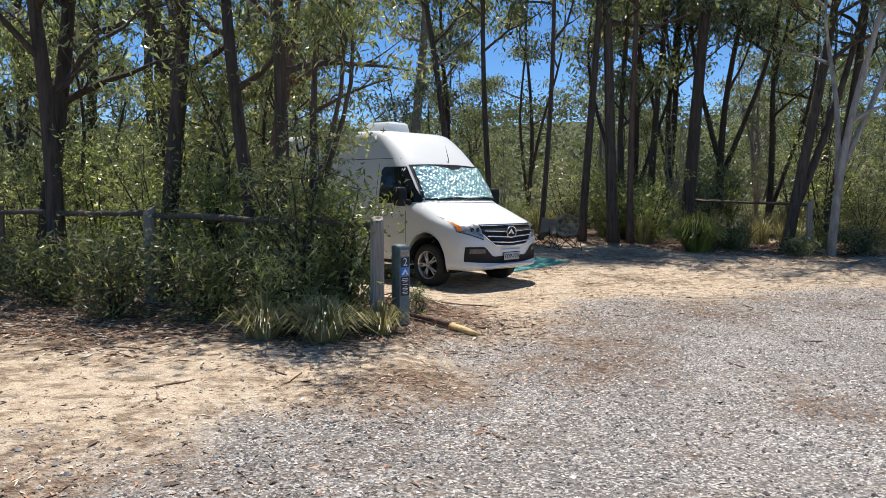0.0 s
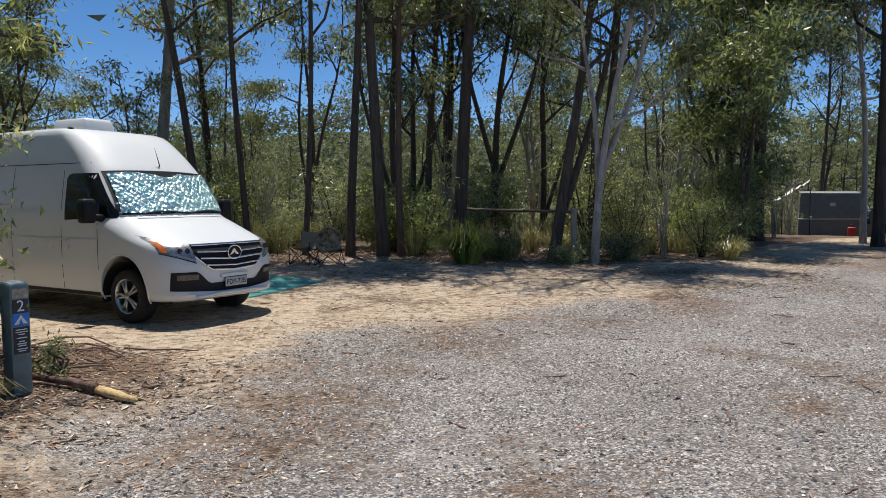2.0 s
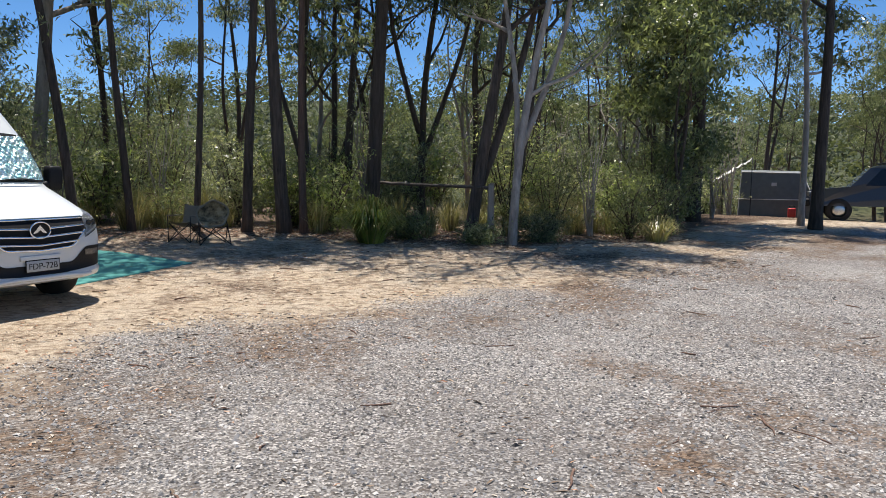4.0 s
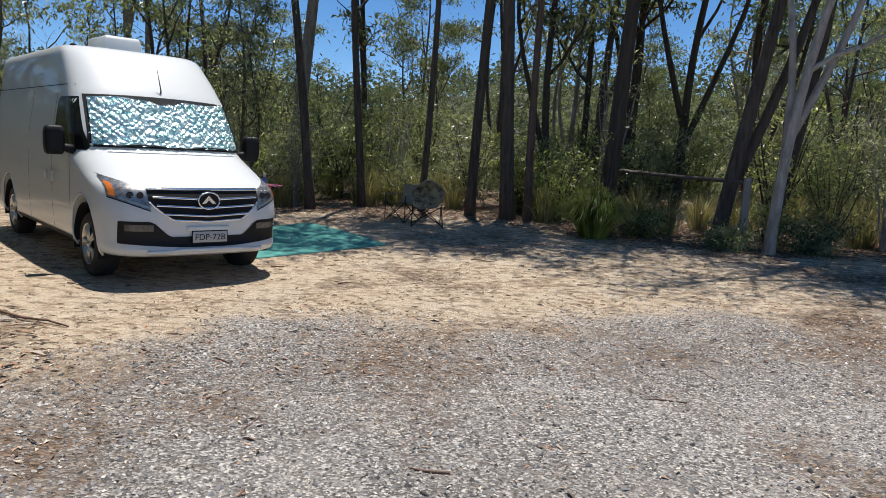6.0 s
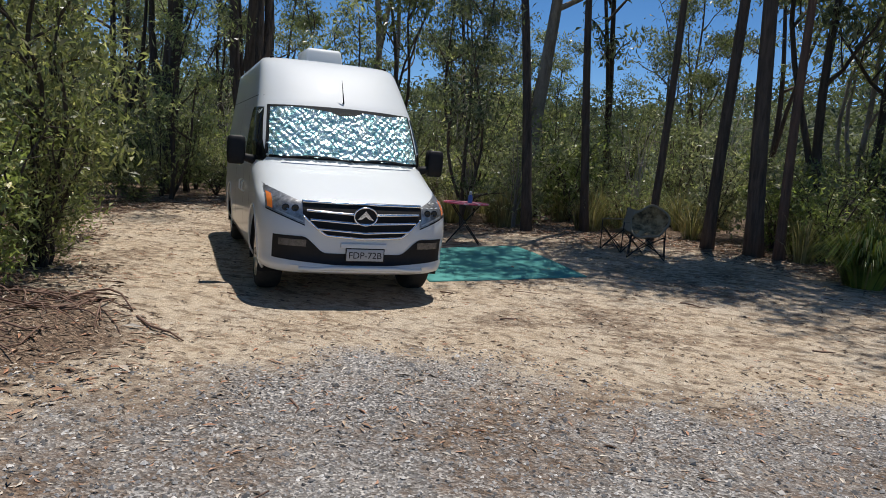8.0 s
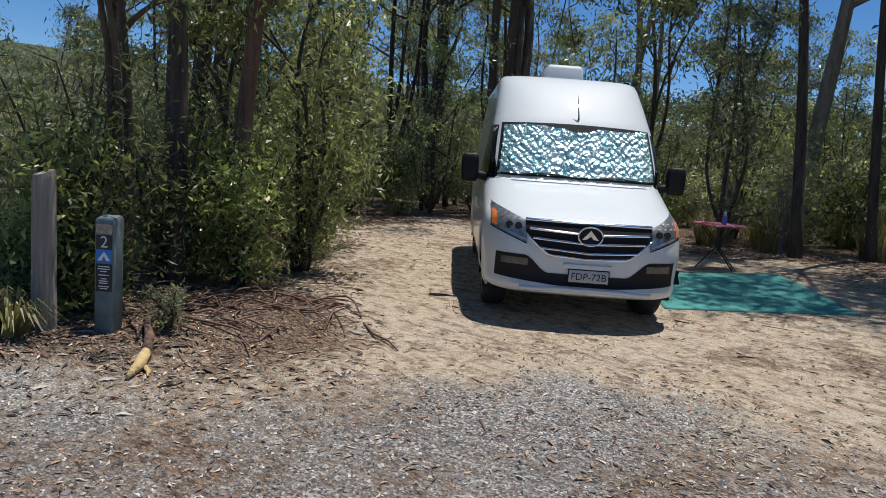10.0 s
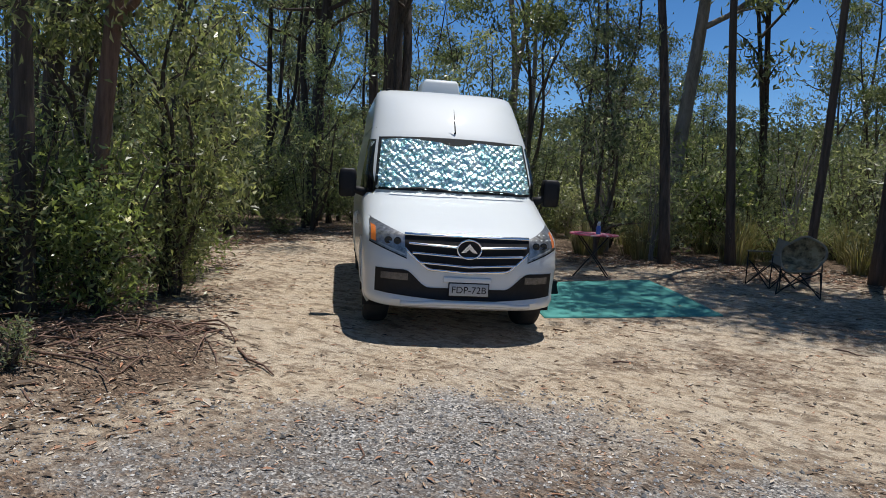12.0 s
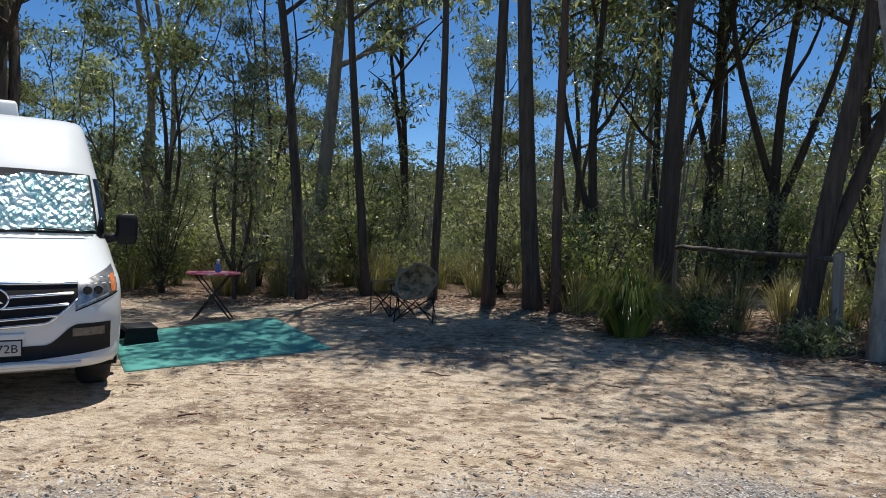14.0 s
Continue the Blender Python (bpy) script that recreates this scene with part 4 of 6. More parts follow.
bar(0.940, 0.60, 0.02, 0.0)
bar(0.860, 0.565, 0.016)
bar(0.775, 0.53, 0.016)
bar(0.690, 0.46, 0.014)
rim_m = Mesh()
xs = [-0.60 + 1.2 * i / 40 for i in range(41)]
rim_m.tube([Vector((x, nose(x, gr_low(x)) - 0.012, gr_low(x))) for x in xs], [0.011] * 41, 6)
part("grille_rim", rim_m, CHROME, grille, "chrome lower rim")
em = Mesh()
ring = [Vector((0.115 * math.cos(a), nose(0, 0.83) - 0.05, 0.83 + 0.088 * math.sin(a))) for a in [2 * math.pi * k / 28 for k in range(29)]]
em.tube(ring, [0.009] * 29, 6)
part("emblem_ring", em, CHROME, grille, "oval chrome badge")
em = Mesh()
em.v += [Vector((x, nose(0, 0.83) - 0.046, 0.83 + z)) for x, z in ((-0.08, -0.035), (0, 0.055), (0.08, -0.035), (0.035, -0.03), (0, 0.0), (-0.035, -0.03))] + [Vector((x, nose(0, 0.83) - 0.03, 0.83 + z)) for x, z in ((-0.08, -0.035), (0, 0.055), (0.08, -0.035), (0.035, -0.03), (0, 0.0), (-0.035, -0.03))]
em.f += [(0, 1, 4, 5), (1, 2, 3, 4)] + [(k, (k + 1) % 6, 6 + (k + 1) % 6, 6 + k) for k in range(6)]
part("emblem_peak", em, CHROME, grille, smooth=False)
em = Mesh()
em.v += [Vector((0.108 * math.cos(2 * math.pi * k / 28), nose(0, 0.83) - 0.036, 0.83 + 0.082 * math.sin(2 * math.pi * k / 28))) for k in range(28)]
em.f.append(tuple(range(28)))
part("emblem_back", em, BLACK_PLASTIC, grille)

for s in (-1, 1):
    def hl_low(x):
        t = (abs(x) - 0.58) / 0.34
        return 0.725 + 0.125 * max(0, t)

    def hl_high(x):
        t = (abs(x) - 0.58) / 0.34
        return 0.925 + 0.15 * max(0, t)

    a, b = (0.58, 0.925) if s > 0 else (-0.925, -0.58)
    lamp = front_patch("headlight", LAMP_IN, (a, b, hl_low, hl_high), 0.004, label="swept-back headlight with amber indicator", nx=18, nz=8)
    e0, e1 = (0.868, 0.912) if s > 0 else (-0.912, -0.868)
    front_patch("indicator", AMBER, (e0, e1, lambda x: hl_low(x) + 0.02, lambda x: hl_high(x) - 0.06), 0.010, lamp, "amber indicator", 6, 6)
    for cx in (0.67, 0.755):
        c = Mesh()
        cen = Vector((s * cx, nose(s * cx, 0.875), 0.875))
        for rr, dy in ((0.036, -0.012), (0.03, -0.024), (0.018, -0.012), (0.0, -0.018)):
            c.v += [cen + Vector((rr * math.cos(2 * math.pi * k / 16), dy - 0.004, rr * math.sin(2 * math.pi * k / 16))) for k in range(16)]
        for j in range(3):
            for k in range(16):
                k2 = (k + 1) % 16
                c.f.append((j * 16 + k, j * 16 + k2, (j + 1) * 16 + k2, (j + 1) * 16 + k))
        part("projector", c, TINT, lamp, "dark projector lens")
    front_patch("daylight_strip", PLATE_WHITE, ((0.60, 0.84, lambda x: hl_low(x) + 0.015, lambda x: hl_low(x) + 0.03) if s > 0 else (-0.84, -0.60, lambda x: hl_low(x) + 0.015, lambda x: hl_low(x) + 0.03)), 0.012, lamp, nx=12, nz=2)
    front_patch("headlight_rim", BLACK_PLASTIC, (a, b, lambda x: hl_low(x) - 0.012, hl_low), 0.007, lamp, nx=12, nz=1)

# bumper insert with fog lamps, number plate
def in_low(x):
    t = abs(x) / 0.86
    return 0.375 + 0.04 * max(0, (t - 0.3) / 0.7)


def in_high(x):
    t = abs(x) / 0.86
    return 0.485 + 0.135 * smooth01((t - 0.42) / 0.28)


insert = front_patch("bumper_insert", BLACK_PLASTIC, (-0.86, 0.86, in_low, in_high), 0.006, label="black lower bumper insert", nx=60, nz=6, shape=lambda x, z, u, v: -0.002 * math.sin(v * 3.1))
for s in (-1, 1):
    a, b = (0.56, 0.81) if s > 0 else (-0.81, -0.56)
    front_patch("fog_lamp", LAMP_DIM, (a, b, const(0.535), const(0.592)), 0.014, insert, "slim fog lamp", 10, 3)
lip = Mesh()
xs = [-0.62 + 1.24 * i / 30 for i in range(31)]
lip.tube([Vector((x, nose(x, 0.33) - 0.004, 0.325 - 0.015 * smooth01((abs(x) - 0.3) / 0.2) + 0.02)) for x in xs], [0.024] * 31, 6)
part("bumper_lip", lip, WHITE, VAN)
plate = Mesh()
plate.box((0.015, nose(0, 0.47) - 0.030, 0.475), (0.372, 0.008, 0.107))
plate_ob = part("number_plate", plate, PLATE_WHITE, VAN, "white number plate with black letters FDP-72B", bevel=0.003)
pf = Mesh()
pf.box((0.015, nose(0, 0.47) - 0.025, 0.475), (0.392, 0.008, 0.126))
part("plate_frame", pf, BLACK_PLASTIC, plate_ob, "black plate surround", bevel=0.003)
pm = Mesh()
pm.box((0.0, nose(0, 0.56) - 0.006, 0.555), (0.46, 0.03, 0.045))
part("plate_mount", pm, WHITE, VAN, bevel=0.008)


def text(name, body_text, size, m, material, parent, depth=0.001, label=""):
    cu = bpy.data.curves.new(name, "FONT")
    cu.body, cu.size, cu.align_x, cu.align_y, cu.extrude = body_text, size, "CENTER", "CENTER", depth
    tmp = new(name, cu)
    me = bpy.data.meshes.new_from_object(tmp.evaluated_get(bpy.context.evaluated_depsgraph_get()))
    bpy.data.objects.remove(tmp)
    bpy.data.curves.remove(cu)
    ob = new(name, me)
    me.materials.clear()
    me.materials.append(material)
    ob.parent = parent
    ob.matrix_basis = m
    if label:
        ob["label"] = label
    return ob


text("plate_text", "FDP-72B", 0.093, pose(0.015, nose(0, 0.47) - 0.0355, 0.475, 90, 0, 0), BLACK_PLASTIC, plate_ob)

# side glass, mirrors, doors, wheels
for s in (-1, 1):
    def win_low(y):
        return 1.26 - 0.03 * max(0, (y - 1.3) / 0.9)

    def win_high(y):
        t = (y - 1.18) / 0.42
        return min(1.85, 1.28 + 0.57 * t) - 0.06 * max(0, (y - 2.02) / 0.14) ** 3

    win = side_patch("side_window", TINT, s, 1.20, 2.16, win_low, win_high, 0.004, label="dark cab side window")
    side_patch("door_gap", DARK, s, 2.235, 2.247, const(0.36), const(1.9), 0.002)
    side_patch("door_gap", DARK, s, 3.42, 3.432, const(0.36), const(1.95), 0.002)
    side_patch("door_gap", DARK, s, 1.46, 1.47, const(0.62), const(1.2), 0.002)
    side_patch("crease", WHITE, s, 1.5, 5.5, const(0.985), const(1.01), 0.012)
    side_patch("crease", WHITE, s, 2.3, 5.6, const(1.31), const(1.335), 0.012)
    side_patch("roof_seam", BLACK_PLASTIC, s, 1.75, 5.7, const(1.985), const(1.995), 0.003)
    side_patch("sill", BLACK_PLASTIC, s, 1.47, 4.25, const(0.285), const(0.34), 0.006)
    for y in (2.08, 2.42):
        h = Mesh()
        h.tube([Vector((s * (flank(y, 0.98) + o), y, z)) for z, o in ((0.87, 0.004), (0.885, 0.034), (0.99, 0.034), (1.005, 0.004))], [0.012] * 4, 6)
        part("door_handle", h, WHITE, VAN, "white upright door handle")
    # mirror
    mm = Mesh()
    cx, cy, cz = s * 1.145, 1.43, 1.35
    for j, (z, k) in enumerate(((-0.145, 0.72), (-0.13, 0.9), (-0.05, 1.0), (0.08, 1.0), (0.135, 0.92), (0.155, 0.7))):
        mm.v += [Vector((cx + 0.095 * k * max(-1, min(1, 1.25 * math.cos(a))), cy + 0.075 * k * max(-1, min(1, 1.25 * math.sin(a))), cz + z)) for a in [2 * math.pi * i / 20 for i in range(20)]]
    for j in range(5):
        for i in range(20):
            i2 = (i + 1) % 20
            mm.f.append((j * 20 + i, j * 20 + i2, (j + 1) * 20 + i2, (j + 1) * 20 + i))
    mm.f += [tuple(range(20))[::-1], tuple(range(100, 120))]
    mirror = part("mirror", mm, BLACK_PLASTIC, VAN, "black plastic door mirror")
    arm = Mesh()
    arm.tube([Vector((s * 0.93, 1.40, 1.25)), Vector((s * 1.03, 1.40, 1.27)), Vector((s * 1.10, 1.42, 1.29))], [0.05, 0.04, 0.035], 8)
    part("mirror_arm", arm, BLACK_PLASTIC, mirror)
    mg = Mesh()
    mg.box((cx, cy + 0.078, cz + 0.01), (0.14, 0.006, 0.23))
    part("mirror_glass", mg, CHROME, mirror, smooth=False)
    # arch linings and lips
    for y in (FRONT_AXLE, REAR_AXLE):
        lipm = Mesh()
        angs = [radians(-14 + 208 * i / 28) for i in range(29)]
        lipm.tube([Vector((s * (flank(y + 0.46 * math.cos(a), max(0.28, 0.36 + 0.46 * math.sin(a))) - 0.004), y + 0.46 * math.cos(a), 0.36 + 0.46 * math.sin(a))) for a in angs], [0.014] * 29, 6)
        part("arch_lip", lipm, WHITE, VAN)
        lining = Mesh()
        for x in (0.56, 0.955):
            lining.v += [Vector((s * x, y + 0.45 * math.cos(a), 0.36 + 0.45 * math.sin(a))) for a in angs]
        for i in range(28):
            lining.f.append((i, i + 1, 29 + i + 1, 29 + i))
        part("arch_lining", lining, DARK, VAN)
        # wheel
        wh = Mesh()
        prof = [(0.56, 0.22), (0.58, 0.31), (0.61, 0.345), (0.65, 0.355), (0.76, 0.355), (0.80, 0.345), (0.825, 0.31), (0.83, 0.26), (0.815, 0.225)]
        K = 40
        for px, pr in prof:
            wh.v += [Vector((s * (px + 0.105), y + pr * math.cos(2 * math.pi * k / K), WHEEL_R + pr * math.sin(2 * math.pi * k / K))) for k in range(K)]
        for j in range(len(prof) - 1):
            for k in range(K):
                k2 = (k + 1) % K
                wh.f.append((j * K + k, j * K + k2, (j + 1) * K + k2, (j + 1) * K + k))
        wheel = part("wheel", wh, RUBBER, VAN, "black road tyre on an alloy rim")
        rm = Mesh()
        for px, pr in ((0.930, 0.228), (0.923, 0.213), (0.875, 0.20), (0.785, 0.19)):
            rm.v += [Vector((s * px, y + pr * math.cos(2 * math.pi * k / K), WHEEL_R + pr * math.sin(2 * math.pi * k / K))) for k in range(K)]
        for j in range(3):
            for k in range(K):
                k2 = (k + 1) % K
                rm.f.append((j * K + k, j * K + k2, (j + 1) * K + k2, (j + 1) * K + k))
        part("rim", rm, ALLOY, wheel, "silver alloy rim")
        # flat black disc stands in for the shade inside the rim
        dk = Mesh()
        dk.v += [Vector((s * 0.825, y + 0.2 * math.cos(2 * math.pi * k / K), WHEEL_R + 0.2 * math.sin(2 * math.pi * k / K))) for k in range(K)]
        dk.f.append(tuple(range(K)))
        part("brake_shadow", dk, DARK, wheel, "flat black disc standing in for shade behind the spokes")
        for k in range(10):
            a = 2 * math.pi * (k // 2) / 5 + (0.16 if k % 2 else -0.16)
            sp = Mesh()
            sp.tube([Vector((s * 0.91, y + q * math.cos(a), WHEEL_R + q * math.sin(a))) for q in (0.03, 0.12, 0.21)], [0.024, 0.017, 0.02], 6)
            part("spoke", sp, ALLOY, wheel)
        hb = Mesh()
        hb.tube([Vector((s * x, y, WHEEL_R)) for x in (0.865, 0.925, 0.94)], [0.05, 0.045, 0.03], 14)
        part("hub", hb, ALLOY, wheel)

# roof hatch, aerial, rear lamps
hatch = Mesh()
for z, k in ((2.49, 1.0), (2.58, 0.98), (2.69, 0.92), (2.72, 0.84)):
    hatch.v += [Vector((x * k, y if y > 3 else 2.75 + (1 - k) * 0.5, z)) for x, y in ((-0.24, 2.95), (0.24, 2.95), (0.24, 3.55), (-0.24, 3.55))]
for j in range(3):
    for i in range(4):
        hatch.f.append((j * 4 + i, j * 4 + (i + 1) % 4, (j + 1) * 4 + (i + 1) % 4, (j + 1) * 4 + i))
hatch.f.append((12, 13, 14, 15))
part("roof_vent", hatch, WHITE, VAN, "white hooded roof vent", bevel=0.02)
aer = Mesh()
aer.tube([Vector((0.02, nose(0, 1.96) + 0.02, 1.95)), Vector((0.02, nose(0, 1.96) - 0.015, 1.98)), Vector((-0.0, nose(0, 1.96) + 0.06, 2.24))], [0.016, 0.008, 0.002], 6)
part("aerial", aer, BLACK_PLASTIC, VAN)
for s in (-1, 1):
    k = Mesh()
    k.box((s * 0.70, 2.40, 2.492), (0.05, 0.09, 0.03))
    part("clearance_lamp", k, BLACK_PLASTIC, VAN, bevel=0.008)


# the lower body sits a little deeper than the cab
def settle(z):
    marks = ((0.0, 0.05), (0.27, 0.315), (0.475, 0.52), (0.66, 0.74), (0.83, 0.915), (0.95, 1.035), (1.05, 1.125), (1.29, 1.405), (3.0, 3.115))
    for (a, p), (b, q) in zip(marks, marks[1:]):
        if z <= b:
            return p + (q - p) * (z - a) / (b - a)
    return z + 0.115


ROLLING = ("wheel", "rim", "spoke", "hub", "brake_shadow", "arch_lining")
for ob in VAN.children_recursive:
    if ob.name.split(".")[0] in ROLLING:
        continue
    if ob.name.startswith("plate_text"):
        ob.location.z = settle(0.475)
        continue
    for vert in ob.data.vertices:
        vert.co.z = settle(vert.co.z)


# ---- campsite things ----
def cloth(name, col, weave=180, rough=0.85):
    m, n, l, b = mat(name)
    v = obj_vec(n)
    a, f = noise_tex(n, l, 4, 5, 0.6, v), noise_tex(n, l, weave, 2, 0.5, v)
    c = ramp(n, l, a, [(0.3, tuple(k * 0.78 for k in col)), (0.7, col)])
    l.new(c, b.inputs["Base Color"])
    b.inputs["Roughness"].default_value = rough
    bump(n, l, b, f, 0.3, 0.004)
    return m


MAT_TEAL = cloth("teal_mat", (0.07, 0.31, 0.275), 90)
STEEL_DARK = plain("dark_steel", (0.03, 0.03, 0.032), 0.4, 0.6, 0.2, 15)


def ground_mat():
    m = Mesh()
    o, u, v = Vector((2.63, 14.88)), Vector((-0.68, -0.73)), Vector((-0.66, 0.75))
    nu, nv = 26, 30
    for top in (1, 0):
        for j in range(nv + 1):
            for i in range(nu + 1):
                p = o + u * (2.25 * i / nu) + v * (2.5 * j / nv)
                m.v.append(Vector((p.x, p.y, height(p.x, p.y) + (0.014 + 0.006 * noise.noise((p.x * 2.5, p.y * 2.5, 8.0)) if top else 0.0))))
    off = (nu + 1) * (nv + 1)
    for j in range(nv):
        for i in range(nu):
            a = j * (nu + 1) + i
            m.f.append((a + nu + 1, a + nu + 2, a + 1, a))
    rim = [i for i in range(nu + 1)] + [j * (nu + 1) + nu for j in range(1, nv + 1)] + [nv * (nu + 1) + i for i in range(nu - 1, -1, -1)] + [j * (nu + 1) for j in range(nv - 1, 0, -1)]
    for a, b in zip(rim, rim[1:] + rim[:1]):
        m.f.append((a, b, off + b, off + a))
    root = new("ground_mat")
    part("matting", m, MAT_TEAL, root)
    return tagged(root, "teal woven groundsheet mat spread on the sand", "mat")


ground_mat()


def entry_step():
    root = new("entry_step")
    root.matrix_world = pose(0.22, 14.66, height(0.22, 14.66) + 0.012, 0, 0, 45)
    m = Mesh()
    m.box((0, 0, 0.17), (0.36, 0.52, 0.05))
    part("tread", m, BLACK_PLASTIC, root, bevel=0.012)
    for s in (-1, 1):
        g = Mesh()
        g.v += [Vector((x, s * 0.24 + t, z)) for t in (-0.015, 0.015) for x, z in ((-0.20, 0), (0.20, 0), (0.165, 0.15), (-0.165, 0.15))]
        g.f += [(0, 1, 2, 3), (7, 6, 5, 4), (0, 4, 5, 1), (1, 5, 6, 2), (2, 6, 7, 3), (3, 7, 4, 0)]
        part("side_panel", g, BLACK_PLASTIC, root, smooth=False)
    for k in range(6):
        g = Mesh()
        g.box((0.175, -0.19 + 0.076 * k, 0.075), (0.02, 0.03, 0.13))
        part("slat", g, BLACK_PLASTIC, root, smooth=False)
    return tagged(root, "black plastic step standing on the teal mat", "step")


entry_step()


def floral():
    m, n, l, b = mat("floral_cloth")
    v = obj_vec(n)
    vor = n.new("ShaderNodeTexVoronoi")
    vor.inputs["Scale"].default_value = 9
    l.new(v, vor.inputs["Vector"])
    a = noise_tex(n, l, 14, 3, 0.5, v)
    c = mixc(n, l, ramp(n, l, vor.outputs["Distance"], [(0.25, (1, 1, 1)), (0.4, (0, 0, 0))]), (0.55, 0.07, 0.13), (0.75, 0.55, 0.58))
    c = mixc(n, l, ramp(n, l, a, [(0.55, (0, 0, 0)), (0.65, (0.7, 0.7, 0.7))]), c, (0.6, 0.25, 0.35))
    l.new(c, b.inputs["Base Color"])
    b.inputs["Roughness"].default_value = 0.6
    return m


def camp_table(x, y):
    root = new("folding_table")
    z0 = height(x, y)
    root.matrix_world = pose(x, y, z0, 0, 0, 20)
    m = Mesh()
    K = 40
    for r, z in ((0.36, 0.672), (0.385, 0.678), (0.39, 0.69), (0.38, 0.70)):
        m.v += [Vector((r * math.cos(2 * math.pi * k / K), r * math.sin(2 * math.pi * k / K), z)) for k in range(K)]
    for j in range(3):
        for k in range(K):
            k2 = (k + 1) % K
            m.f.append((j * K + k, j * K + k2, (j + 1) * K + k2, (j + 1) * K + k))
    m.f += [tuple(range(K))[::-1], tuple(range(3 * K, 4 * K))]
    part("tabletop", m, floral(), root, "round pink and red patterned tabletop")
    for sx in (-1, 1):
        for sy in (-1, 1):
            g = Mesh()
            g.tube([Vector((sx * 0.27, sy * 0.12, 0.01)), Vector((0, sy * 0.13, 0.36)), Vector((-sx * 0.24, sy * 0.14, 0.67))], [0.011] * 3, 7)
            part("leg", g, STEEL_DARK, root)
    for sx in (-1, 1):
        g = Mesh()
        g.tube([Vector((sx * 0.27, -0.13, 0.012)), Vector((sx * 0.27, 0.13, 0.012))], [0.011] * 2, 7)
        part("foot_bar", g, STEEL_DARK, root)
    return tagged(root, "round folding camp table with pink patterned top", "table"), z0 + 0.70


table_ob, table_z = camp_table(0.08, 16.6)


def lathe(prof, K=20):
    m = Mesh()
    for r, z in prof:
        m.v += [Vector((r * math.cos(2 * math.pi * k / K), r * math.sin(2 * math.pi * k / K), z)) for k in range(K)]
    for j in range(len(prof) - 1):
        for k in range(K):
            k2 = (k + 1) % K
            m.f.append((j * K + k, j * K + k2, (j + 1) * K + k2, (j + 1) * K + k))
    m.f += [tuple(range(K))[::-1], tuple(range((len(prof) - 1) * K, len(prof) * K))]
    return m


bottle = new("spray_bottle")
bottle.matrix_world = pose(0.16, 16.58, table_z)
part("bottle_body", lathe([(0.036, 0), (0.04, 0.01), (0.04, 0.09), (0.03, 0.12), (0.018, 0.135)]), plain("blue_bottle", (0.08, 0.16, 0.45), 0.3), bottle, "blue plastic bottle body")
part("bottle_cap", lathe([(0.022, 0.13), (0.024, 0.17), (0.018, 0.195)]), plain("bottle_cap", (0.6, 0.62, 0.66), 0.4), bottle, "pale cap")
tagged(bottle, "small blue bottle with pale cap on the camp table", "bottle")

def mottled_cloth(name, tones):
    """Blotched camouflage canvas."""
    m, n, l, b = mat(name)
    v = obj_vec(n)
    a = noise_tex(n, l, 9, 4, 0.6, v)
    l.new(ramp(n, l, a, [(0.36, tones[0]), (0.45, tones[1]), (0.56, tones[2]), (0.64, tones[3])]), b.inputs["Base Color"])
    b.inputs["Roughness"].default_value = 0.9
    bump(n, l, b, noise_tex(n, l, 120, 2, 0.5, v), 0.3, 0.004)
    return m


CAMO = mottled_cloth("camouflage_canvas", [(0.08, 0.058, 0.03), (0.19, 0.14, 0.075), (0.28, 0.21, 0.115), (0.38, 0.30, 0.18)])
CAMO_DARK = cloth("grey_canvas", (0.26, 0.225, 0.165), 120)


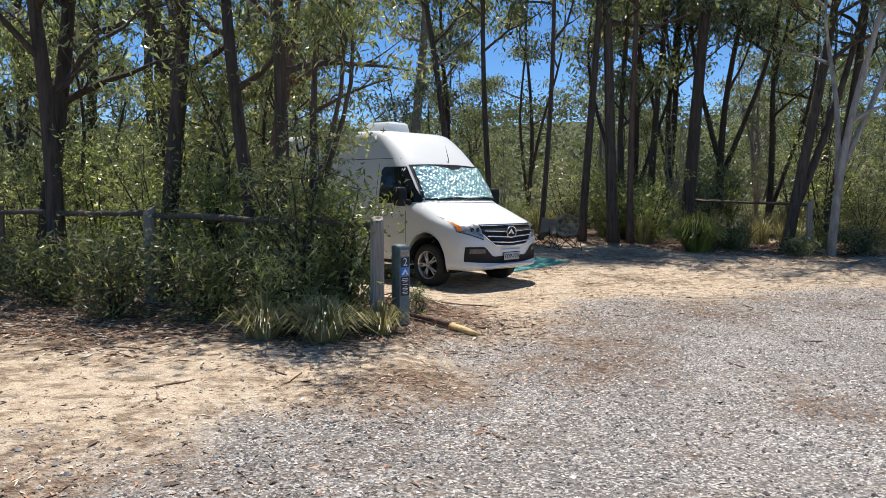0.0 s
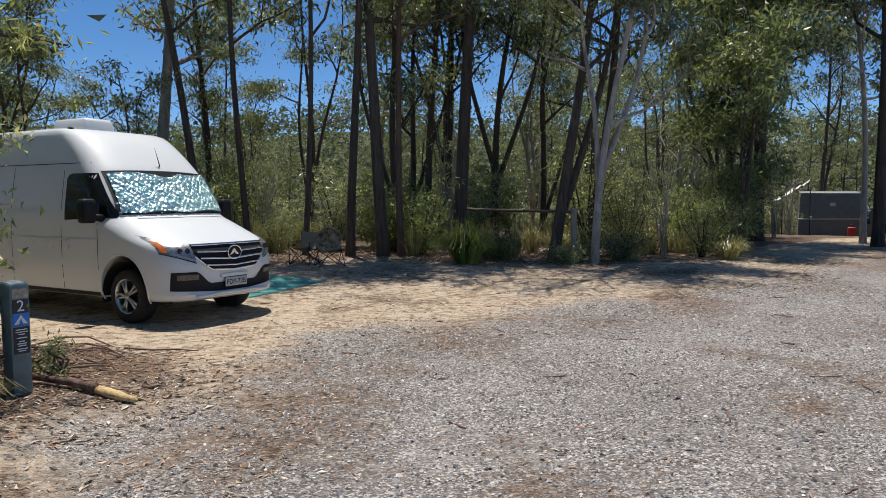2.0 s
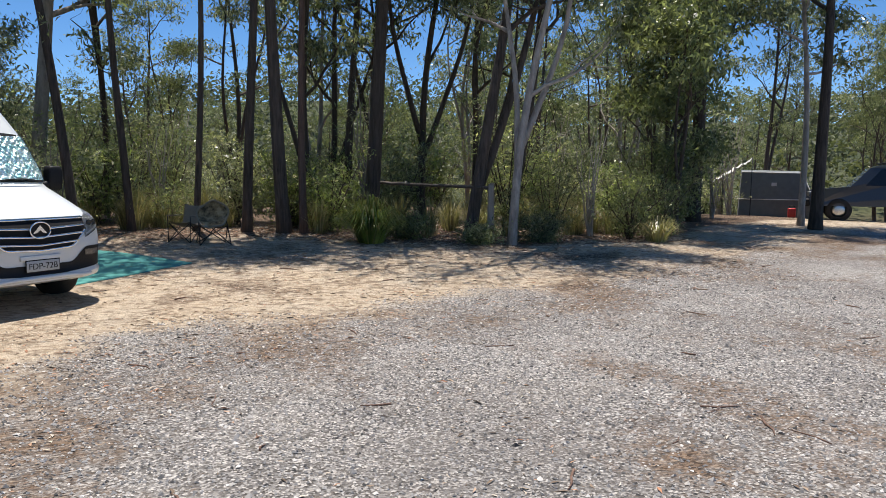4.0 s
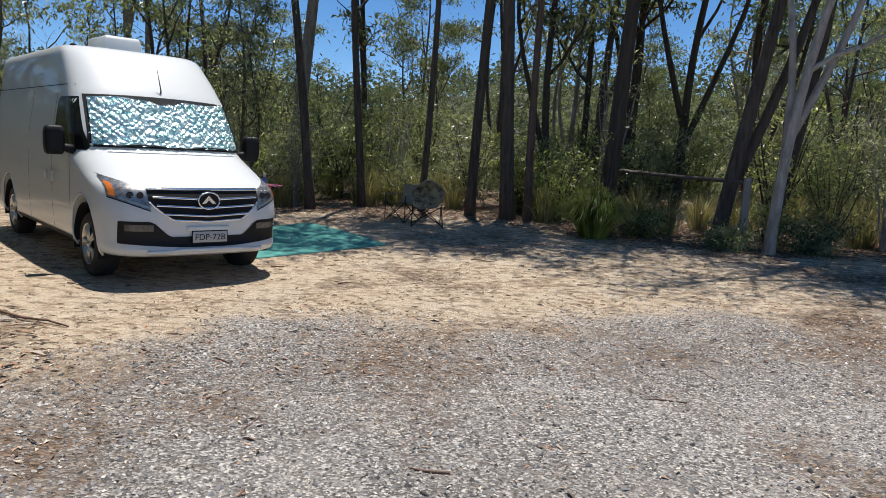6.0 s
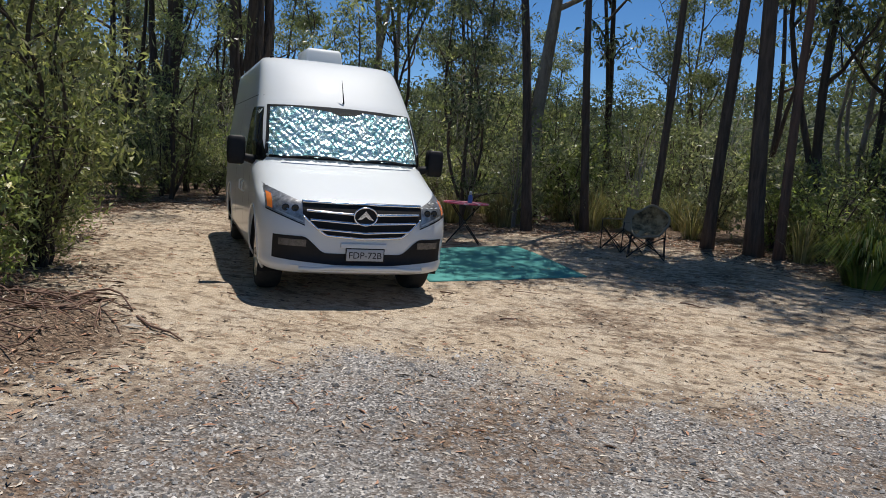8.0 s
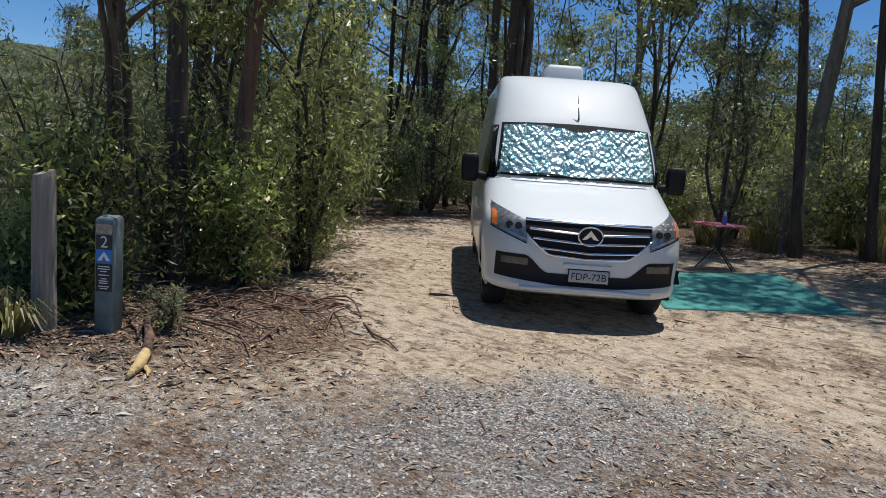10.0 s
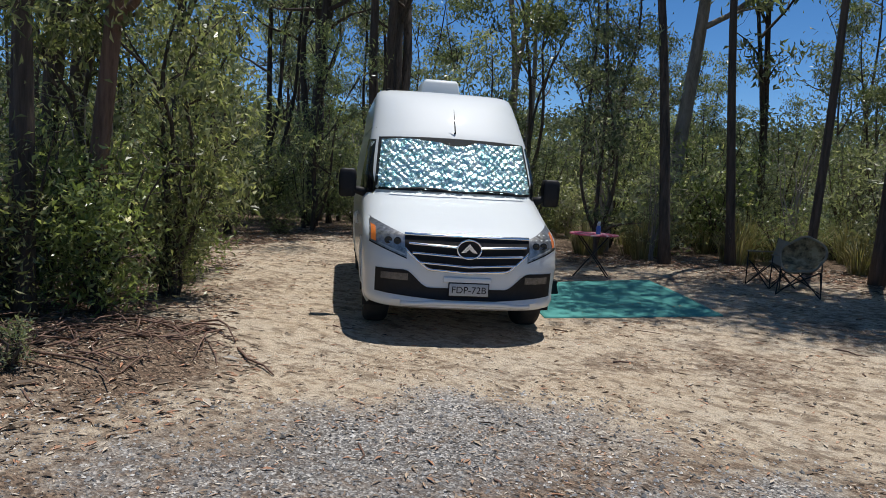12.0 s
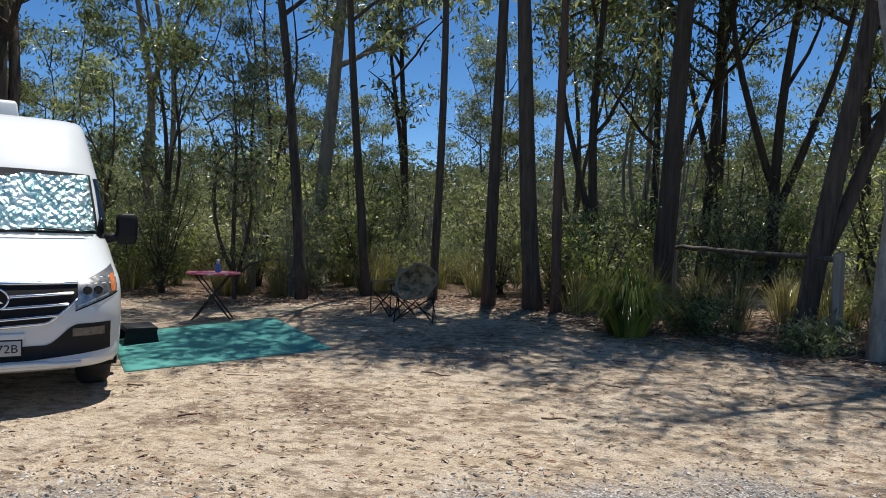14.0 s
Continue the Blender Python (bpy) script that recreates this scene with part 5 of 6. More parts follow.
def moon_chair(x, y, turn):
    """A padded saucer on crossed legs."""
    root = new("moon_chair")
    root.matrix_world = pose(x, y, height(x, y), 0, 0, turn) @ Matrix.Scale(0.84, 4)
    m, rim = Mesh(), []
    K, R = 44, 12
    tilt = Matrix.Rotation(radians(76), 4, "X")
    for back in (0, 1):
        for j in range(R + 1):
            r = 0.33 * j / R
            for k in range(K):
                a = 2 * math.pi * k / K
                sag = -0.15 * (1 - (j / R) ** 2) + 0.014 * math.sin(k * 1.4) * (j / R)
                rr = r * (1 + 0.10 * math.sin(2 * a + 0.6) * (j / R) + 0.05 * math.sin(5 * a))
                p = tilt @ Vector((rr * math.cos(a), rr * math.sin(a) * 1.05, sag - 0.035 * back + 0.26 * (j / R) ** 1.5 * max(0.0, -math.sin(a)) ** 1.5))
                p += Vector((0, 0.06, 0.66))
                m.v.append(p)
                if j == R and not back:
                    rim.append(p)
    n1 = (R + 1) * K
    for j in range(R):
        for k in range(K):
            k2 = (k + 1) % K
            q = (j * K + k, j * K + k2, (j + 1) * K + k2, (j + 1) * K + k)
            m.f.append(q)
            m.f.append(tuple(n1 + i for i in q[::-1]))
    for k in range(K):
        k2 = (k + 1) % K
        m.f.append((R * K + k, R * K + k2, n1 + R * K + k2, n1 + R * K + k))
    seat = part("saucer_seat", m, CAMO, root, "padded khaki camouflage saucer seat")
    g = Mesh()
    g.tube([p + Vector((0, 0, 0.0)) for p in rim] + [rim[0]], [0.022] * (K + 1), 6, cap=False)
    part("piping", g, CAMO_DARK, seat, "thick padded rim")
    for sx in (-1, 1):
        for p, q in (((sx * 0.34, -0.32, 0.0), (-sx * 0.26, 0.16, 0.58)), ((sx * 0.33, 0.34, 0.0), (-sx * 0.30, -0.10, 0.42)), ((sx * 0.34, -0.32, 0.0), (sx * 0.30, 0.22, 0.72)), ((sx * 0.33, 0.34, 0.0), (sx * 0.30, -0.14, 0.42))):
            t = Mesh()
            t.tube([Vector(p), (Vector(p) + Vector(q)) / 2 + Vector((0, 0, 0.008)), Vector(q)], [0.0115] * 3, 7)
            part("leg", t, STEEL_DARK, root)
    return tagged(root, "padded khaki moon chair on crossed dark steel legs", "chair", "camp chairs")


def camp_chair(x, y, turn):
    """A folding armchair with slung canvas."""
    root = new("camp_chair")
    root.matrix_world = pose(x, y, height(x, y), 0, 0, turn) @ Matrix.Scale(0.85, 4)
    m = Mesh()
    prof = [(-0.27, 0.44), (-0.15, 0.38), (0.0, 0.35), (0.14, 0.36), (0.22, 0.42), (0.27, 0.58), (0.31, 0.72), (0.335, 0.82)]
    for t in (0, 1):
        for (py, pz) in prof:
            for i in range(9):
                x0 = -0.27 + 0.54 * i / 8
                m.v.append(Vector((x0, py + 0.012 * t, pz + 0.045 * (x0 / 0.27) ** 2 - 0.014 * t)))
    n1 = len(prof) * 9
    for j in range(len(prof) - 1):
        for i in range(8):
            a = j * 9 + i
            m.f += [(a, a + 1, a + 10, a + 9), (n1 + a + 9, n1 + a + 10, n1 + a + 1, n1 + a)]
    part("seat_sling", m, CAMO_DARK, root, "sagging grey canvas seat and back")
    for s in (-1, 1):
        for p, q in (((s * 0.29, -0.30, 0), (-s * 0.27, -0.28, 0.44)), ((s * 0.29, 0.28, 0), (-s * 0.27, 0.25, 0.44)), ((s * 0.29, -0.30, 0), (s * 0.28, 0.24, 0.44)), ((s * 0.29, 0.28, 0), (s * 0.28, -0.28, 0.44)), ((s * 0.28, 0.25, 0.30), (s * 0.28, 0.34, 0.86)), ((s * 0.29, -0.30, 0), (s * 0.30, -0.29, 0.60))):
            t = Mesh()
            t.tube([Vector(p), Vector(q)], [0.011] * 2, 7)
            part("leg", t, STEEL_DARK, root)
        ar = Mesh()
        ar.box((s * 0.30, 0.0, 0.605), (0.06, 0.62, 0.02))
        part("armrest", ar, CAMO_DARK, root, bevel=0.006)
    return tagged(root, "low folding camp chair with sagging grey canvas", "chair", "camp chairs")


moon_chair(3.0, 17.3, 8)
camp_chair(2.52, 17.75, -35)

# ---- site marker ----
TEAL_POST = plain("marker_post_green", (0.14, 0.195, 0.205), 0.5, 0, 0.25, 9, 0.2)
SIGN_DARK = plain("sign_charcoal", (0.02, 0.022, 0.028), 0.45)
SIGN_BLUE = plain("sign_blue", (0.02, 0.20, 0.62), 0.4, 0, 0.05)
SIGN_WHITE = plain("sign_white", (0.80, 0.80, 0.78), 0.5, 0, 0.05)
SIGN_TAN = plain("sign_tan", (0.42, 0.33, 0.24), 0.5, 0, 0.4, 30)
marker = new("site_marker")
marker.matrix_world = pose(-0.46, 7.76, height(-0.46, 7.76) - 0.03, 0, 0, 43)
tagged(marker, "dark green campsite marker post with number 2 and tent sign", "marker post")
# its sign faces -y in its own space
m = Mesh()
for z, k in ((0, 1), (0.84, 1), (0.865, 0.93), (0.872, 0.8)):
    m.v += [Vector((sx * 0.072 * k, sy * 0.072 * k, z + (0.012 if (sy > 0 and z > 0.5) else 0))) for sx, sy in ((-1, -1), (1, -1), (1, 1), (-1, 1))]
for j in range(3):
    for i in range(4):
        m.f.append((j * 4 + i, j * 4 + (i + 1) % 4, (j + 1) * 4 + (i + 1) % 4, (j + 1) * 4 + i))
m.f += [(3, 2, 1, 0), (12, 13, 14, 15)]
part("post", m, TEAL_POST, marker, bevel=0.008)


def panel(name, z0, z1, material, w=0.118, off=0.003, x=0.0, label="", parent=None):
    g = Mesh()
    g.box((x, -0.072 - off, (z0 + z1) / 2), (w, 0.004, z1 - z0))
    return part(name, g, material, parent or marker, label, smooth=False)


panel("picture_panel", 0.755, 0.825, SIGN_TAN, label="small faded picture panel")
num = panel("number_panel", 0.64, 0.745, SIGN_DARK, label="charcoal panel with white number 2")
text("number", "2", 0.12, pose(0, -0.0785, 0.692, 90), SIGN_WHITE, num)
blue = panel("tent_panel", 0.545, 0.64, SIGN_BLUE, label="blue panel with a white tent symbol")
g = Mesh()
g.v += [Vector((x, -0.0785, 0.59 + z)) for x, z in ((-0.05, -0.032), (0, 0.036), (0.05, -0.032), (0.016, -0.032), (0, 0.006), (-0.016, -0.032))] + [Vector((x, -0.076, 0.59 + z)) for x, z in ((-0.05, -0.032), (0, 0.036), (0.05, -0.032), (0.016, -0.032), (0, 0.006), (-0.016, -0.032))]
g.f += [(0, 5, 4, 1), (1, 4, 3, 2)] + [(k, (k + 1) % 6, 6 + (k + 1) % 6, 6 + k) for k in range(6)]
part("tent_symbol", g, SIGN_WHITE, blue, smooth=False)
info = panel("text_panel", 0.33, 0.535, SIGN_DARK, label="charcoal panel with small white lettering")
for k, (z, w) in enumerate(((0.515, 0.085), (0.497, 0.09), (0.479, 0.05), (0.452, 0.075), (0.425, 0.04), (0.408, 0.07), (0.392, 0.06), (0.368, 0.08), (0.352, 0.055))):
    panel("text_line", z - 0.0035, z + 0.0035, SIGN_WHITE, w, 0.0062, parent=info)


# ---- timber fences ----
def timber_post(root, x, y, top, r=0.07, seed=1):
    rnd = random.Random(seed)
    m = Mesh()
    z0 = height(x, y) - 0.15
    K = 12
    prof = [0.0, 0.2, 0.4, 0.6, 0.8, 0.97, 1.0]
    rough = [rnd.uniform(0.86, 1.12) for _ in range(K)]
    for j, t in enumerate(prof):
        for k in range(K):
            a = 2 * math.pi * k / K
            sq = 1 / max(abs(math.cos(a)), abs(math.sin(a))) ** 0.6
            rr = r * rough[k] * sq * (1.12 - 0.14 * t) * (0.93 if j == 6 else 1)
            m.v.append(Vector((x + rr * math.cos(a), y + rr * math.sin(a), z0 + (top - z0) * t + (0.025 * math.cos(a + seed) if t > 0.9 else 0))))
    for j in range(len(prof) - 1):
        for k in range(K):
            k2 = (k + 1) % K
            m.f.append((j * K + k, j * K + k2, (j + 1) * K + k2, (j + 1) * K + k))
    m.f.append(tuple(range((len(prof) - 1) * K, len(prof) * K)))
    ob = part("fence_post", m, BARK_GREY, root, smooth=False)
    return ob


RAIL_WOOD = bark("rail_wood", (0.05, 0.042, 0.035), (0.18, 0.15, 0.125), (14, 14, 0.8))


def fence(posts, rail_drop, label, seed):
    root = new("timber_fence")
    for k, (x, y, top) in enumerate(posts):
        timber_post(root, x, y, top, seed=seed + k)
    for (ax, ay, az), (bx, by, bz) in zip(posts, posts[1:]):
        m = Mesh()
        rnd = random.Random(seed + 7)
        n = 12
        pts = [Vector((ax + (bx - ax) * i / n, ay + (by - ay) * i / n, az + (bz - az) * i / n - rail_drop + rnd.gauss(0, 0.012))) for i in range(n + 1)]
        m.tube(pts, [0.038 + rnd.uniform(-0.005, 0.005) for _ in pts], 8)
        part("fence_rail", m, RAIL_WOOD, root, "dark weathered rail")
    return tagged(root, label, "fence", "old timber fences")


fence([(-0.68, 7.38, 1.27), (-3.8, 9.3, 1.32), (-7.0, 11.3, 1.30), (-10.5, 13.4, 1.3)], 0.07, "weathered grey split-timber post and rail fence", 11)
fence([(8.55, 16.75, 1.42), (6.9, 20.3, 1.48)], 0.07, "weathered timber post and rail fence among shrubs", 31)

# fallen branch with a peeled end
PEELED = bark("peeled_wood", (0.42, 0.29, 0.12), (0.66, 0.50, 0.26), (10, 10, 1.0))
branch = new("fallen_branch")
tagged(branch, "fallen branch with a peeled yellow end on leaf litter", "branch")
m = Mesh()
path = [Vector((-0.62, 8.2, height(-0.62, 8.2) + 0.03)), Vector((-0.4, 8.02, height(-0.4, 8.02) + 0.05)), Vector((-0.12, 7.93, height(-0.12, 7.93) + 0.055)), Vector((0.1, 7.82, height(0.1, 7.82) + 0.05))]
m.tube(path, [0.018, 0.026, 0.034, 0.038], 9)
part("bark_section", m, BARK_RED, branch)
m = Mesh()
m.tube([Vector((0.08, 7.83, height(0.08, 7.83) + 0.05)), Vector((0.24, 7.72, height(0.24, 7.72) + 0.04)), Vector((0.40, 7.58, height(0.40, 7.58) + 0.03))], [0.037, 0.042, 0.016], 9)
part("peeled_section", m, PEELED, branch, "yellow bare wood")
m = Mesh()
m.tube([Vector((0.2, 7.75, height(0.2, 7.75) + 0.02)), Vector((0.34, 7.74, height(0.34, 7.74) + 0.015)), Vector((0.42, 7.70, height(0.42, 7.70) + 0.015))], [0.022, 0.018, 0.006], 7)
part("splinter", m, PEELED, branch)


# ---- camp beyond the trees ----
CANVAS = cloth("grey_green_canvas", (0.17, 0.185, 0.18), 30)
CANVAS_PALE = cloth("pale_tarp", (0.62, 0.62, 0.60), 30)
tent = new("camper_tent")
tx, ty = 23.6, 24.8
tent.matrix_world = pose(tx, ty, height(tx, ty), 0, 0, -40) @ Matrix.Scale(0.8, 4)
tagged(tent, "grey-green canvas camper tent with pale trim, behind trees", "tent")
m = Mesh()
m.v += [Vector(p) for p in ((-1.6, -1.1, 0), (1.9, -1.1, 0), (1.9, 1.2, 0), (-1.6, 1.2, 0), (-1.5, -0.9, 2.1), (1.1, -0.9, 2.05), (1.1, 1.2, 2.2), (-1.5, 1.2, 2.25))]
m.f += [(0, 1, 5, 4), (1, 2, 6, 5), (2, 3, 7, 6), (3, 0, 4, 7), (4, 5, 6, 7)]
part("canvas_body", m, CANVAS, tent, smooth=False)
for a, b in (((-1.5, -0.92, 2.12), (1.1, -0.92, 2.07)), ((1.1, -0.92, 2.07), (1.9, -1.12, 0.02)), ((-1.6, -1.12, 0.85), (1.55, -1.05, 0.85))):
    m = Mesh()
    m.tube([Vector(a), Vector(b)], [0.022] * 2, 6)
    part("trim", m, CANVAS_PALE, tent, "pale edge trim")
m = Mesh()
m.box((-0.1, -1.03, 1.55), (0.22, 0.03, 0.16))
part("label_patch", m, CANVAS_PALE, tent, smooth=False)
tarp = new("pale_tarp")
tagged(tarp, "crumpled pale tarpaulin slung beside the camper tent", "tarpaulin")
m = Mesh()
for j in range(9):
    for i in range(13):
        x, y = 21.0 + 1.3 * i / 12 - 0.5 * j / 8, 24.6 + 0.9 * j / 8
        m.v.append(Vector((x, y, height(x, y) + 2.1 - 0.9 * j / 8 * 0.6 - 0.7 * (1 - i / 12) + 0.14 * noise.noise((i * 0.7, j * 0.9, 2.0)))))
for j in range(8):
    for i in range(12):
        m.f.append((j * 13 + i, j * 13 + i + 1, (j + 1) * 13 + i + 1, (j + 1) * 13 + i))
sheet = part("sheet", m, CANVAS_PALE, tarp)
for i, j in ((0, 0), (12, 0), (0, 8), (12, 8)):
    v = m.v[j * 13 + i]
    t = Mesh()
    t.tube([Vector((v.x, v.y, height(v.x, v.y) - 0.05)), v], [0.015] * 2, 6)
    part("pole", t, STEEL_DARK, tarp)
can = new("jerry_can")
can.matrix_world = pose(23.0, 23.3, height(23.0, 23.3), 0, 0, -35)
tagged(can, "red plastic jerry can beside the camper tent", "jerry can")
m = Mesh()
m.box((0, 0, 0.17), (0.26, 0.16, 0.34))
part("can_body", m, plain("red_plastic", (0.5, 0.03, 0.03), 0.45), can, bevel=0.03)
m = Mesh()
m.tube([Vector((-0.1, 0, 0.37)), Vector((-0.07, 0, 0.43)), Vector((0.07, 0, 0.43)), Vector((0.1, 0, 0.37))], [0.015] * 4, 6)
part("handle", m, BLACK_PLASTIC, can)


def wagon(x, y, turn):
    """A dark four-wheel-drive wagon; its nose points to -x in its own space."""
    root = new("parked_wagon")
    root.matrix_world = pose(x, y, height(x, y), 0, 0, turn)
    dark = paint("wagon_blue_black", (0.03, 0.04, 0.06))
    prof = [(-2.30, 0.52), (-2.34, 0.85), (-2.25, 1.05), (-1.15, 1.16), (-0.62, 1.76), (-0.35, 1.86), (1.95, 1.87), (2.22, 1.70), (2.34, 1.05), (2.32, 0.52)]
    m = Mesh()
    n = len(prof)
    for w, k in ((-0.92, 0), (-0.90, 1), (0.90, 1), (0.92, 0)):
        for px, pz in prof:
            m.v.append(Vector((px, w * (0.86 if pz > 1.3 else 1.0), pz)))
    for j in range(3):
        for i in range(n):
            i2 = (i + 1) % n
            m.f.append((j * n + i, j * n + i2, (j + 1) * n + i2, (j + 1) * n + i))
    m.f += [tuple(range(n))[::-1], tuple(range(3 * n, 4 * n))]
    part("body", m, dark, root, smooth=False)
    for s in (-1, 1):
        for x0, x1, slant in ((-0.72, 0.15, 0.42), (0.25, 1.15, 0.0), (1.25, 2.05, -0.1)):
            g = Mesh()
            for t in (0.0, 0.012):
                g.v += [Vector((a, s * (w + t), z)) for a, w, z in ((x0, 0.915, 1.20), (x1, 0.915, 1.20), (x1 + min(0, slant), 0.80, 1.72), (x0 + max(0, slant), 0.80, 1.72))]
            g.f += [(0, 1, 2, 3), (7, 6, 5, 4), (0, 4, 5, 1), (1, 5, 6, 2), (2, 6, 7, 3), (3, 7, 4, 0)]
            part("side_window", g, TINT, root, "dark tinted glass", smooth=False)
        g = Mesh()
        g.tube([Vector((-0.3, s * 0.66, 1.93)), Vector((1.9, s * 0.66, 1.93))], [0.02] * 2, 6)
        part("roof_rail", g, STEEL_DARK, root)
        for wx in (-1.45, 1.45):
            g = Mesh()
            K = 28
            ring = [(0.66, 0.22), (0.67, 0.36), (0.70, 0.39), (0.88, 0.39), (0.925, 0.36), (0.93, 0.23)]
            for py, pr in ring:
                g.v += [Vector((wx + pr * math.cos(6.2832 * k / K), s * py, 0.39 + pr * math.sin(6.2832 * k / K))) for k in range(K)]
            for j in range(len(ring) - 1):
                for k in range(K):
                    k2 = (k + 1) % K
                    g.f.append((j * K + k, j * K + k2, (j + 1) * K + k2, (j + 1) * K + k))
            tyre = part("wheel", g, RUBBER, root)
            g = Mesh()
            g.tube([Vector((wx, s * q, 0.39)) for q in (0.80, 0.90, 0.925)], [0.235, 0.23, 0.12], 20)
            part("rim", g, ALLOY, tyre)
    g = Mesh()
    g.box((-2.38, 0, 0.62), (0.16, 1.75, 0.24))
    part("front_bumper", g, BLACK_PLASTIC, root, bevel=0.04)
    for s in (-1, 1):
        g = Mesh()
        g.box((-2.30, s * 0.70, 0.90), (0.10, 0.36, 0.17))
        part("headlight", g, LAMP_IN, root, bevel=0.02)
    return tagged(root, "dark blue-black four-wheel-drive wagon parked beneath the trees", "car")


wagon(24.3, 20.6, -44)

# ---- loose ground cover ----
def stone_material():
    m, n, l, b = mat("gravel_stone")
    g = n.new("ShaderNodeNewGeometry")
    l.new(ramp(n, l, g.outputs["Random Per Island"], [(0.0, (0.05, 0.048, 0.047)), (0.25, (0.17, 0.166, 0.162)), (0.6, (0.32, 0.31, 0.297)), (0.85, (0.50, 0.465, 0.42)), (1.0, (0.76, 0.72, 0.66))]), b.inputs["Base Color"])
    b.inputs["Roughness"].default_value = 0.85
    return m


def litter_material():
    m, n, l, b = mat("fallen_leaves")
    g = n.new("ShaderNodeNewGeometry")
    l.new(ramp(n, l, g.outputs["Random Per Island"], [(0.0, (0.06, 0.043, 0.032)), (0.28, (0.19, 0.135, 0.09)), (0.5, (0.34, 0.25, 0.17)), (0.66, (0.46, 0.23, 0.13)), (0.8, (0.46, 0.37, 0.27)), (1.0, (0.66, 0.59, 0.49))]), b.inputs["Base Color"])
    b.inputs["Roughness"].default_value = 0.7
    return m


def gravel():
    rnd = random.Random(21)
    g = Mesh()
    n = 0
    while n < 58000:
        x, y = rnd.uniform(-4, 12), rnd.uniform(2.2, 13.5)
        d = side_of(ROAD_EDGE, x, y) + 0.9 * noise.noise((x * 0.7, y * 0.7, 1.5))
        if d > 0.6 or rnd.random() < 0.5 * smooth01((d + 0.7) / 1.2):
            continue
        n += 1
        s = rnd.uniform(0.006, 0.0135) * (1.7 if rnd.random() < 0.06 else 1)
        z = height(x, y) + s * 0.25
        b = len(g.v)
        a = rnd.uniform(0, 6.28)
        for k in range(4):
            q = a + k * 1.571 + rnd.uniform(-0.35, 0.35)
            rr = s * rnd.uniform(0.7, 1.35)
            g.v.append(Vector((x + rr * math.cos(q), y + rr * math.sin(q), z + s * rnd.uniform(-0.3, 0.1))))
        g.v.append(Vector((x + rnd.uniform(-0.3, 0.3) * s, y + rnd.uniform(-0.3, 0.3) * s, z + s * rnd.uniform(0.45, 0.85))))
        g.f += [(b + k, b + (k + 1) % 4, b + 4) for k in range(4)]
    return tagged(new("gravel", g.data("gravel", stone_material(), False)), "loose grey road gravel of small broken stones", "gravel", kind="stuff")


